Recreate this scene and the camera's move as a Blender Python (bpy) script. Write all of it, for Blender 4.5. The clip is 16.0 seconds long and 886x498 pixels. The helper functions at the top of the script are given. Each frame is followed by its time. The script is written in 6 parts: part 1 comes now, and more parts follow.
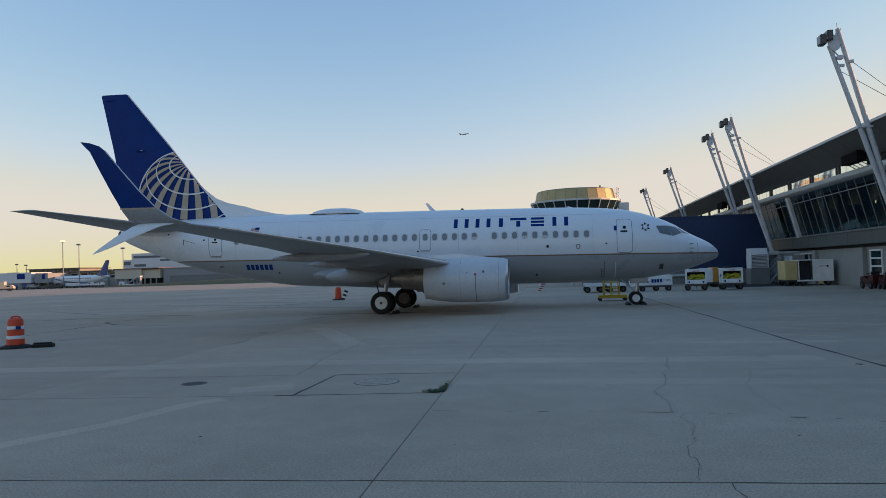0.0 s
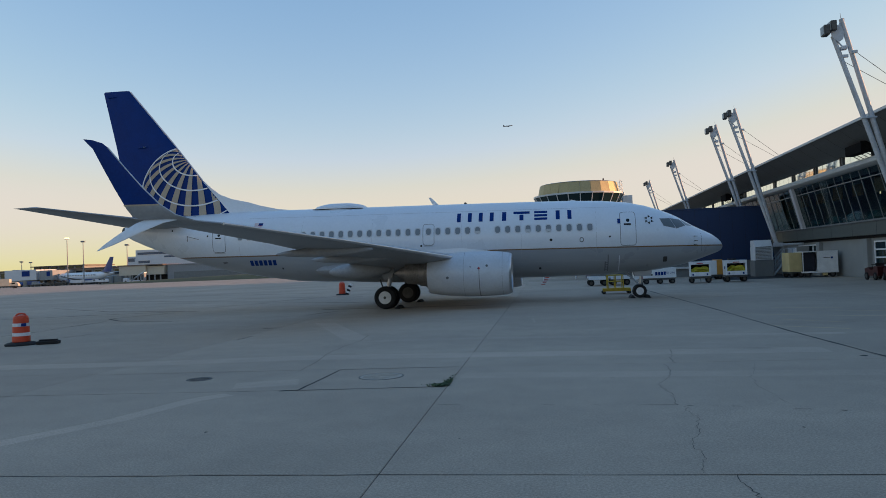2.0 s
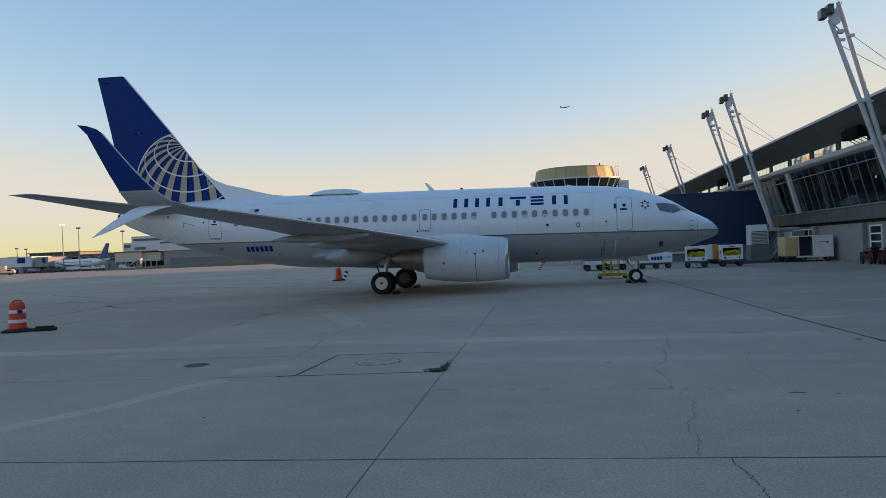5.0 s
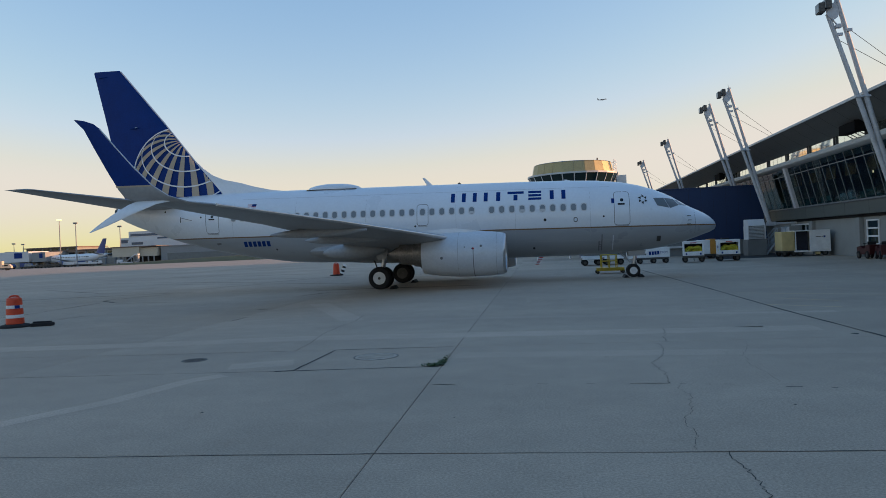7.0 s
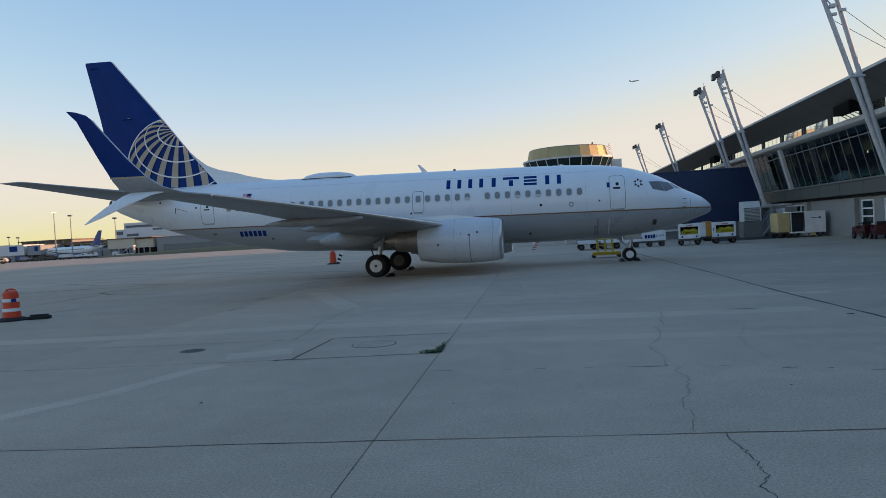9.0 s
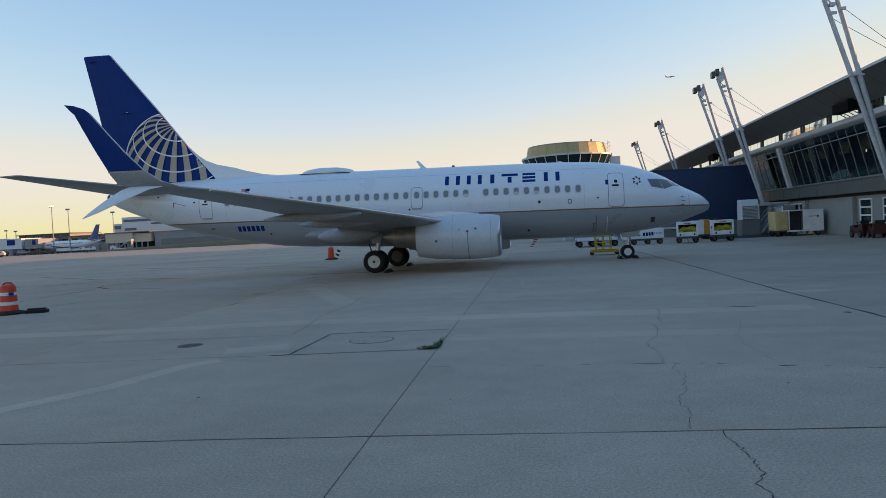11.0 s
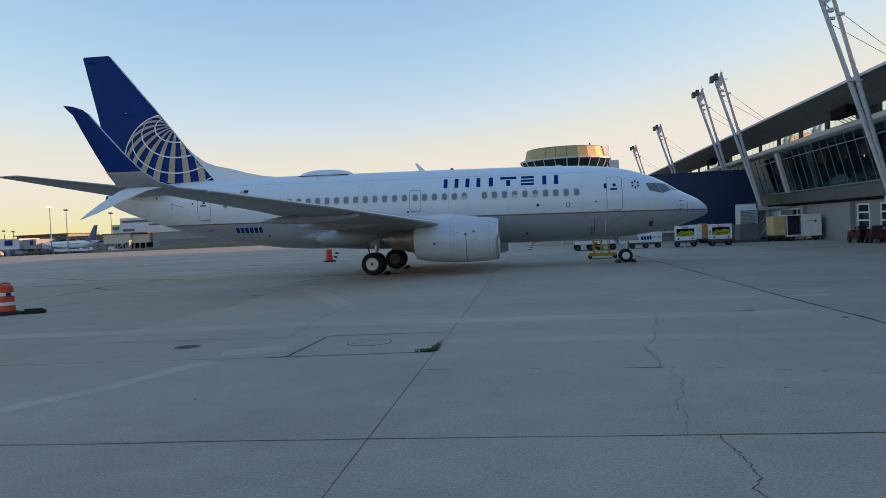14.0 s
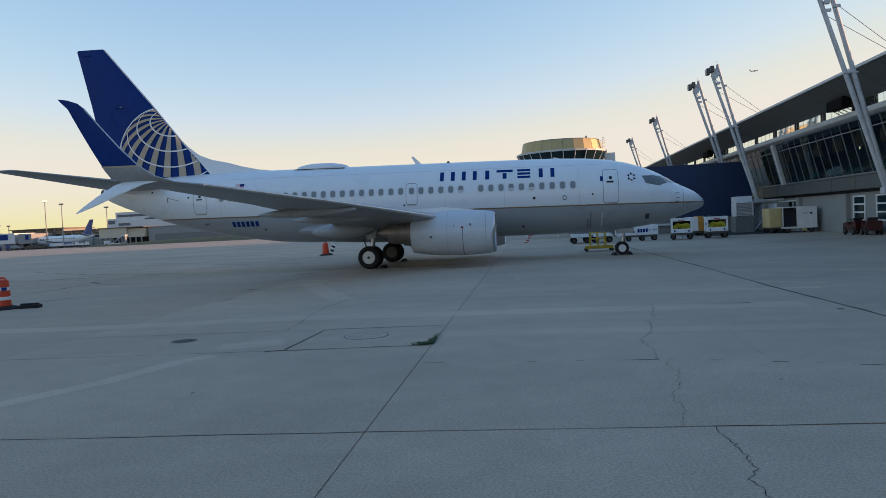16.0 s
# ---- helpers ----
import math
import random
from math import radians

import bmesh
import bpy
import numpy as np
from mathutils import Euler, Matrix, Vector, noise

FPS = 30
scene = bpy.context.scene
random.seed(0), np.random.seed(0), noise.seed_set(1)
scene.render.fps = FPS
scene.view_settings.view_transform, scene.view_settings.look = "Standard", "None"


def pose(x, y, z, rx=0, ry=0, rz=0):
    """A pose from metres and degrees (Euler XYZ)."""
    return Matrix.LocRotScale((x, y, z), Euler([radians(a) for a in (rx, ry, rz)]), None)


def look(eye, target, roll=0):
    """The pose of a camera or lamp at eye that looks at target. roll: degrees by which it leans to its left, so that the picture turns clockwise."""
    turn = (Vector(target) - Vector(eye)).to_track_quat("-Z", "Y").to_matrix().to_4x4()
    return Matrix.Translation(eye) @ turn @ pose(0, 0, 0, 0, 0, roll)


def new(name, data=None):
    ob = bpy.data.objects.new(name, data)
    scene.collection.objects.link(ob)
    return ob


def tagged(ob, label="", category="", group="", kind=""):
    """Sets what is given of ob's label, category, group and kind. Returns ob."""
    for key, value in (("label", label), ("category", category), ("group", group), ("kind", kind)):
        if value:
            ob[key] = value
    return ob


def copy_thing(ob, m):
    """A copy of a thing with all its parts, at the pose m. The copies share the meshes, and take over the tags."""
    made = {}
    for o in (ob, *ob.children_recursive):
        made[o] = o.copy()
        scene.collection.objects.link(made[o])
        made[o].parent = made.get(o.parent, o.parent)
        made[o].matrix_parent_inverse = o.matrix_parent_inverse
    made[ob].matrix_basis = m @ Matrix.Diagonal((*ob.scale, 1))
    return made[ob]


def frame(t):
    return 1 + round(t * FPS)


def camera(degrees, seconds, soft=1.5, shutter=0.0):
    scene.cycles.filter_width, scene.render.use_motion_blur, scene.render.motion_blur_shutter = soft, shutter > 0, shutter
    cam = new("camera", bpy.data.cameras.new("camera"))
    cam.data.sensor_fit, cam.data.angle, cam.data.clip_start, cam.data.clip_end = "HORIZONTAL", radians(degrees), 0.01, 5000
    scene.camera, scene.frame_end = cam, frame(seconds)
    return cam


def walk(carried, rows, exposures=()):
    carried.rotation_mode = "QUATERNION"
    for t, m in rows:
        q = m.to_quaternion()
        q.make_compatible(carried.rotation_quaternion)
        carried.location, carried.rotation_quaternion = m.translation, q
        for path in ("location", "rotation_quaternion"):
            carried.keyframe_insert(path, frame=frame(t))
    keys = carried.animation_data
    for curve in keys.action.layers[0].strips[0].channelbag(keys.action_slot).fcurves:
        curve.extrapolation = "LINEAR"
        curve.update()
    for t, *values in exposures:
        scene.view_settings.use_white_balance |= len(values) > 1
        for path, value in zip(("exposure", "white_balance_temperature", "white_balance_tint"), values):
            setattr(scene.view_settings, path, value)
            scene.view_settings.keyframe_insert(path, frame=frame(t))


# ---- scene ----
# camera: it stands on the apron and is turned by hand
cam = camera(62.58, 16.0, soft=0.5)
EYE = (0.0, 0.0, 2.065)
PATH = [
    (0.0, 91.700, 1.873, 8.425), (0.5, 91.572, 2.057, 8.470), (1.0, 91.484, 2.197, 8.564),
    (1.5, 91.425, 2.395, 8.641), (2.0, 91.262, 2.285, 8.701), (2.5, 90.975, 2.091, 8.698),
    (3.0, 90.729, 2.081, 8.586), (3.5, 90.585, 2.307, 8.545), (4.0, 90.482, 2.459, 8.512),
    (6.5, 89.684, 2.425, 8.289), (7.0, 89.698, 2.505, 8.242), (7.5, 89.467, 2.778, 8.248),
    (8.0, 89.248, 3.091, 8.236), (8.5, 89.021, 3.304, 8.105), (9.0, 88.641, 3.391, 7.941),
    (11.5, 88.325, 2.992, 7.797), (12.0, 88.318, 3.008, 7.742), (12.5, 88.403, 2.907, 7.691),
    (13.0, 88.437, 2.899, 7.562), (13.5, 88.542, 2.782, 7.498), (14.0, 88.546, 2.702, 7.677),
    (14.5, 88.419, 2.671, 7.750), (15.0, 88.199, 2.717, 7.685), (15.5, 88.055, 2.833, 7.523),
    (16.0, 87.999, 2.879, 7.401),
]
walk(cam, [(t, pose(*EYE, rx, ry, rz)) for t, rx, ry, rz in PATH], exposures=[(0.0, 0.49, 6500, 10), (8.0, 0.58, 6500, 10), (11.5, 0.66, 6500, 10), (16.0, 0.66, 6500, 10)])

# ---- light: a low sun behind the terminal, clear sky ----
SUN_ELEVATION, SUN_AZIMUTH = radians(5.2), radians(14)  # azimuth from +x towards +y
world = bpy.data.worlds.new("world")
scene.world = world
world.use_nodes = True
wn = world.node_tree
sky = wn.nodes.new("ShaderNodeTexSky")
sky.sky_type = "NISHITA"
sky.sun_disc = False
sky.sun_elevation = SUN_ELEVATION
sky.sun_rotation = radians(90) - SUN_AZIMUTH
sky.altitude = 100
sky.air_density, sky.dust_density, sky.ozone_density = 1.0, 0.3, 3.2
wn.nodes["Background"].inputs["Strength"].default_value = 0.10
# evening haze: each channel of the sky's colour is graded by a power, and its bright end levels off
parted, joined = wn.nodes.new("ShaderNodeSeparateColor"), wn.nodes.new("ShaderNodeCombineColor")
wn.links.new(sky.outputs[0], parted.inputs[0])
graded = []
for k, (gain, power, most, ease) in enumerate(((5.36, 1.08, 5.45, 1.6), (3.40, 0.78, 5.05, 1.3), (3.64, 0.55, 5.4, 1.0))):
    chain = parted.outputs[k]
    for op, value in (("POWER", power), ("MULTIPLY", gain), ("SMOOTH_MIN", most)):
        step = wn.nodes.new("ShaderNodeMath")
        step.operation = op
        wn.links.new(chain, step.inputs[0])
        step.inputs[1].default_value = value
        step.inputs[2].default_value = ease
        chain = step.outputs[0]
    graded.append(chain)
# the warm band over the horizon takes some blue away
over = wn.nodes.new("ShaderNodeMath")
over.operation = "SUBTRACT"
over.use_clamp = True
wn.links.new(graded[0], over.inputs[0])
over.inputs[1].default_value = 4.0
less = wn.nodes.new("ShaderNodeMath")
less.operation = "MULTIPLY_ADD"
wn.links.new(over.outputs[0], less.inputs[0])
less.inputs[1].default_value = -0.85
wn.links.new(graded[2], less.inputs[2])
for k, chain in enumerate((graded[0], graded[1], less.outputs[0])):
    wn.links.new(chain, joined.inputs[k])
wn.links.new(joined.outputs[0], wn.nodes["Background"].inputs["Color"])
sun_data = bpy.data.lights.new("sun", "SUN")
sun_data.energy, sun_data.angle, sun_data.color = 5.0, radians(0.6), (1.0, 0.52, 0.27)
sun = new("sun", sun_data)
sun_way = Vector((math.cos(SUN_ELEVATION) * math.cos(SUN_AZIMUTH), math.cos(SUN_ELEVATION) * math.sin(SUN_AZIMUTH), math.sin(SUN_ELEVATION)))
sun.matrix_world = look(sun_way * 100, (0, 0, 0))


# ---- mesh helpers ----
def part(name, bm, material, parent=None, label="", smooth=False):
    me = bpy.data.meshes.new(name)
    bmesh.ops.recalc_face_normals(bm, faces=bm.faces)
    if smooth:
        for fc in bm.faces:
            fc.smooth = True
    bm.to_mesh(me)
    bm.free()
    me.materials.append(material)
    if smooth:
        me.set_sharp_from_angle(angle=radians(35))
    ob = new(name, me)
    if parent is not None:
        ob.parent = parent
    if label:
        tagged(ob, label)
    return ob


def empty(name, m, label, category, group="", kind=""):
    ob = new(name)
    ob.matrix_basis = m
    return tagged(ob, label, category, group, kind)


def mesh_share(name, data, parent, m=None):
    ob = new(name, data)
    ob.parent = parent
    if m is not None:
        ob.matrix_basis = m
    return ob


def add_box(bm, x0, x1, y0, y1, z0, z1, bevel=0.0, m=None):
    vs = [bm.verts.new((x, y, z)) for x in (x0, x1) for y in (y0, y1) for z in (z0, z1)]
    idx = [(0, 1, 3, 2), (4, 6, 7, 5), (0, 4, 5, 1), (2, 3, 7, 6), (0, 2, 6, 4), (1, 5, 7, 3)]
    fs = [bm.faces.new([vs[i] for i in q]) for q in idx]
    out = vs
    if bevel:
        es = list({e for fc in fs for e in fc.edges})
        r = bmesh.ops.bevel(bm, geom=es, offset=bevel, segments=2, affect="EDGES", profile=0.6)
        out = list({v for fc in r["faces"] for v in fc.verts} | {v for v in vs if v.is_valid})
    if m is not None:
        bmesh.ops.transform(bm, matrix=m, verts=out)
    return out


def box(x0, x1, y0, y1, z0, z1, bevel=0.0):
    bm = bmesh.new()
    add_box(bm, x0, x1, y0, y1, z0, z1, bevel)
    return bm


def add_loft(bm, rings, cap=True, closed=True):
    vr = [[bm.verts.new(p) for p in r] for r in rings]
    n = len(rings[0])
    for a, b in zip(vr, vr[1:]):
        for i in range(n if closed else n - 1):
            j = (i + 1) % n
            bm.faces.new((a[i], a[j], b[j], b[i]))
    if cap and closed:
        bm.faces.new(vr[0])
        bm.faces.new(vr[-1][::-1])
    return vr


def add_tube(bm, p, q, r0, r1=None, n=10, cap=True):
    p, q = Vector(p), Vector(q)
    r1 = r0 if r1 is None else r1
    turn = (q - p).to_track_quat("Z", "Y").to_matrix()
    rings = []
    for c, r in ((p, r0), (q, r1)):
        rings.append([c + turn @ Vector((r * math.cos(k * 2 * math.pi / n), r * math.sin(k * 2 * math.pi / n), 0)) for k in range(n)])
    add_loft(bm, rings, cap)


def tube(p, q, r0, r1=None, n=10):
    bm = bmesh.new()
    add_tube(bm, p, q, r0, r1, n)
    return bm


def add_turned(bm, profile, axis="y", n=28, centre=(0, 0, 0)):
    """A solid of revolution; profile: (along, radius)."""
    rings = []
    cx, cy, cz = centre
    for s, r in profile:
        r = max(r, 0.0005)
        ring = []
        for k in range(n):
            a = 2 * math.pi * k / n
            u, v = r * math.cos(a), r * math.sin(a)
            p = {"x": (s, u, v), "y": (u, s, v), "z": (u, v, s)}[axis]
            ring.append((p[0] + cx, p[1] + cy, p[2] + cz))
        rings.append(ring)
    add_loft(bm, rings)


def turned(profile, axis="y", n=28, centre=(0, 0, 0)):
    bm = bmesh.new()
    add_turned(bm, profile, axis, n, centre)
    return bm


def add_prism(bm, outline, y0, y1, plane="xz"):
    """An outline of (u, v) points drawn out between two planes."""
    def at(u, v, w):
        return {"xz": (u, w, v), "yz": (w, u, v), "xy": (u, v, w)}[plane]
    a = [bm.verts.new(at(u, v, y0)) for u, v in outline]
    b = [bm.verts.new(at(u, v, y1)) for u, v in outline]
    n = len(outline)
    bm.faces.new(a)
    bm.faces.new(b[::-1])
    for i in range(n):
        j = (i + 1) % n
        bm.faces.new((a[i], b[i], b[j], a[j]))


def prism(outline, y0, y1, plane="xz"):
    bm = bmesh.new()
    add_prism(bm, outline, y0, y1, plane)
    return bm


# ---- materials ----
def material(name, colour, rough=0.5, metal=0.0, vary=0.12, scale=3.0, fine=40.0, bump=0.0, bump_scale=60.0, rough_vary=0.1, coat=0.0, tint=None):
    """A surface with large stains, fine grain and, if asked, relief; sizes in metres."""
    m = bpy.data.materials.new(name)
    m.use_nodes = True
    nt = m.node_tree
    b = nt.nodes["Principled BSDF"]
    b.inputs["Metallic"].default_value = metal
    b.inputs["Coat Weight"].default_value = coat
    tc = nt.nodes.new("ShaderNodeTexCoord")
    big = nt.nodes.new("ShaderNodeTexNoise")
    big.inputs["Scale"].default_value = scale
    big.inputs["Detail"].default_value = 5
    small = nt.nodes.new("ShaderNodeTexNoise")
    small.inputs["Scale"].default_value = fine
    small.inputs["Detail"].default_value = 3
    for n in (big, small):
        nt.links.new(tc.outputs["Object"], n.inputs["Vector"])
    mixn = nt.nodes.new("ShaderNodeMath")
    mixn.operation = "ADD"
    nt.links.new(big.outputs["Fac"], mixn.inputs[0])
    nt.links.new(small.outputs["Fac"], mixn.inputs[1])
    ramp = nt.nodes.new("ShaderNodeMapRange")
    ramp.inputs["From Min"].default_value, ramp.inputs["From Max"].default_value = 0.6, 1.4
    nt.links.new(mixn.outputs[0], ramp.inputs["Value"])
    mix = nt.nodes.new("ShaderNodeMix")
    mix.data_type = "RGBA"
    dark = tint if tint else [c * (1 - 2 * vary) for c in colour]
    mix.inputs["A"].default_value = (*dark, 1)
    mix.inputs["B"].default_value = (*[min(1, c * (1 + vary)) for c in colour], 1)
    nt.links.new(ramp.outputs[0], mix.inputs["Factor"])
    nt.links.new(mix.outputs["Result"], b.inputs["Base Color"])
    rr = nt.nodes.new("ShaderNodeMapRange")
    rr.inputs["To Min"].default_value, rr.inputs["To Max"].default_value = max(0.02, rough - rough_vary), min(1, rough + rough_vary)
    nt.links.new(big.outputs["Fac"], rr.inputs["Value"])
    nt.links.new(rr.outputs[0], b.inputs["Roughness"])
    if bump:
        rel = nt.nodes.new("ShaderNodeTexNoise")
        rel.inputs["Scale"].default_value = bump_scale
        rel.inputs["Detail"].default_value = 4
        nt.links.new(tc.outputs["Object"], rel.inputs["Vector"])
        bp = nt.nodes.new("ShaderNodeBump")
        bp.inputs["Strength"].default_value = bump
        bp.inputs["Distance"].default_value = 0.01
        nt.links.new(rel.outputs["Fac"], bp.inputs["Height"])
        nt.links.new(bp.outputs[0], b.inputs["Normal"])
    return m


def emitter(name, colour, strength):
    m = bpy.data.materials.new(name)
    m.use_nodes = True
    b = m.node_tree.nodes["Principled BSDF"]
    b.inputs["Base Color"].default_value = (*colour, 1)
    b.inputs["Emission Color"].default_value = (*colour, 1)
    b.inputs["Emission Strength"].default_value = strength
    return m


def glass(name, colour=(0.02, 0.03, 0.035), rough=0.03, alpha_mix=0.0):
    """Dark glazing: a deep tinted pane with a clear gloss."""
    m = bpy.data.materials.new(name)
    m.use_nodes = True
    b = m.node_tree.nodes["Principled BSDF"]
    b.inputs["Base Color"].default_value = (*colour, 1)
    b.inputs["Roughness"].default_value = rough
    b.inputs["IOR"].default_value = 1.5
    b.inputs["Transmission Weight"].default_value = alpha_mix
    return m


WHITE = material("white_paint", (0.72, 0.765, 0.82), 0.32, vary=0.04, scale=0.5, fine=9, coat=0.3)
NAVY = material("navy_paint", (0.003, 0.034, 0.19), 0.42, vary=0.12, scale=1.2, fine=12)
GOLD = material("gold_paint", (0.45, 0.37, 0.28), 0.45, vary=0.08, scale=2, fine=20)
LINE_WHITE = material("white_line_paint", (0.75, 0.76, 0.78), 0.4, vary=0.04)
WING_GREY = material("wing_grey_paint", (0.31, 0.32, 0.335), 0.4, vary=0.1, scale=0.9, fine=8)
BARE_METAL = material("bare_metal", (0.55, 0.56, 0.58), 0.32, 0.85, vary=0.1, scale=2, fine=30)
HEAT_METAL = material("heat_stained_metal", (0.26, 0.24, 0.22), 0.42, 0.6, vary=0.25, scale=3, fine=20)
DARK_METAL = material("dark_metal", (0.09, 0.088, 0.085), 0.45, 0.6, vary=0.25, scale=4, fine=30)
RUBBER = material("tyre_rubber", (0.012, 0.012, 0.013), 0.85, vary=0.25, scale=6, fine=50)
BLACK = material("black_trim", (0.012, 0.012, 0.014), 0.6, vary=0.2)
MATT_BLACK = material("matt_black", (0.010, 0.010, 0.011), 0.95, vary=0.2)
MATT_BLACK.node_tree.nodes["Principled BSDF"].inputs["Specular IOR Level"].default_value = 0.1
NACELLE = material("nacelle_paint", (0.56, 0.59, 0.63), 0.35, vary=0.06, scale=1.2, fine=10, coat=0.2)
NAVY.node_tree.nodes["Principled BSDF"].inputs["Specular IOR Level"].default_value = 0.12
PANE = glass("cabin_pane", (0.20, 0.225, 0.25), 0.3)
DARK_GLASS = glass("dark_glass", (0.012, 0.016, 0.018), 0.04)


# ---- aircraft ----
PLANE_AT = pose(4.24, 38.57, 0) @ pose(-6, 0, 0) @ pose(0, 0, 0, 0, 1.0, 0) @ pose(6, 0, 0)
# stations along the body: x forward of the nose wheel, crown, keel, half width
BODY = [
    (4.12, 2.72, 2.58, 0.06), (4.05, 2.88, 2.46, 0.22), (3.85, 3.08, 2.34, 0.42), (3.6, 3.26, 2.25, 0.60), (3.3, 3.42, 2.14, 0.77),
    (3.0, 3.56, 2.03, 0.92), (2.65, 3.74, 1.91, 1.08), (2.3, 3.96, 1.80, 1.22), (1.95, 4.18, 1.72, 1.35),
    (1.5, 4.40, 1.62, 1.48), (1.0, 4.60, 1.54, 1.60), (0.3, 4.82, 1.47, 1.72), (-0.6, 5.01, 1.40, 1.81),
    (-1.8, 5.13, 1.33, 1.865), (-3.4, 5.19, 1.27, 1.88), (-6.0, 5.21, 1.24, 1.88), (-10.0, 5.22, 1.22, 1.88),
    (-14.0, 5.22, 1.21, 1.88), (-16.6, 5.22, 1.22, 1.88), (-18.2, 5.22, 1.30, 1.87), (-19.8, 5.21, 1.50, 1.83), (-21.4, 5.19, 1.76, 1.74),
    (-23.0, 5.15, 2.10, 1.58), (-24.6, 5.08, 2.52, 1.34), (-26.0, 4.99, 2.98, 1.05), (-27.2, 4.88, 3.42, 0.76), (-28.0, 4.76, 3.76, 0.52), (-28.4, 4.62, 3.98, 0.34),
]


def body_at(x):
    """Crown, keel and half width at a station, smoothly between the table's rows."""
    xs = np.array([b[0] for b in BODY][::-1])
    return [float(np.interp(x, xs, np.array([b[k] for b in BODY][::-1]))) for k in (1, 2, 3)]


def body_point(x, a):
    """A point of the skin; a: angle from the crown towards the near side, in radians."""
    top, bot, hw = body_at(x)
    wide = bot + (top - bot) * 0.52  # height of the widest line
    c, s = math.cos(a), math.sin(a)
    z = wide + (top - wide) * c if c > 0 else wide + (wide - bot) * c
    return Vector((x, -hw * s, z))


def skin_y(x, z):
    """The near side's y at a height."""
    top, bot, hw = body_at(x)
    wide = bot + (top - bot) * 0.52
    h = (top - wide) if z > wide else (wide - bot)
    c = max(-1.0, min(1.0, (z - wide) / h))
    return -hw * math.sqrt(max(0.0, 1 - c * c))


def skin_patch(x0, x1, z0, z1, out, corner=0.0):
    """A plate that lies on the near side's skin, with rounded corners."""
    bm = bmesh.new()
    pts = []
    if corner:
        for cx, cz, a0 in ((x1 - corner, z1 - corner, 0), (x0 + corner, z1 - corner, 90), (x0 + corner, z0 + corner, 180), (x1 - corner, z0 + corner, 270)):
            for k in range(5):
                a = radians(a0 + 22.5 * k)
                pts.append((cx + corner * math.cos(a), cz + corner * math.sin(a)))
    else:
        pts = [(x1, z1), (x0, z1), (x0, z0), (x1, z0)]
    back = [bm.verts.new((x, skin_y(x, z) + 0.02, z)) for x, z in pts]
    front = [bm.verts.new((x, skin_y(x, z) - out, z)) for x, z in pts]
    bm.faces.new(front)
    for i in range(len(pts)):
        j = (i + 1) % len(pts)
        bm.faces.new((front[i], front[j], back[j], back[i]))
    return bm


def skin_grid(x0, x1, z0, z1, out, nx, nz):
    """A curved plate of many facets on the near side's skin."""
    bm = bmesh.new()
    g = [[bm.verts.new((x0 + (x1 - x0) * i / nx, skin_y(x0 + (x1 - x0) * i / nx, z0 + (z1 - z0) * j / nz) - out, z0 + (z1 - z0) * j / nz)) for j in range(nz + 1)] for i in range(nx + 1)]
    for i in range(nx):
        for j in range(nz):
            bm.faces.new((g[i][j], g[i + 1][j], g[i + 1][j + 1], g[i][j + 1]))
    return bm


def skin_outline(x0, x1, z0, z1, width, out, corner):
    """A thin frame on the near side's skin."""
    bm = bmesh.new()
    rings = []
    for w in (0.0, width):
        pts = []
        c = max(0.01, corner - w)
        for cx, cz, a0 in ((x1 - w - c, z1 - w - c, 0), (x0 + w + c, z1 - w - c, 90), (x0 + w + c, z0 + w + c, 180), (x1 - w - c, z0 + w + c, 270)):
            for k in range(4):
                a = radians(a0 + 30 * k)
                pts.append((cx + c * math.cos(a), cz + c * math.sin(a)))
        # extra points along the long sides, so that the frame follows the skin
        full = []
        for p, q in zip(pts, pts[1:] + pts[:1]):
            n = 6 if abs(p[1] - q[1]) > 0.4 else 1
            full += [(p[0] + (q[0] - p[0]) * k / n, p[1] + (q[1] - p[1]) * k / n) for k in range(n)]
        rings.append([(x, skin_y(x, z) - out, z) for x, z in full])
    add_loft(bm, rings, cap=False)
    return bm


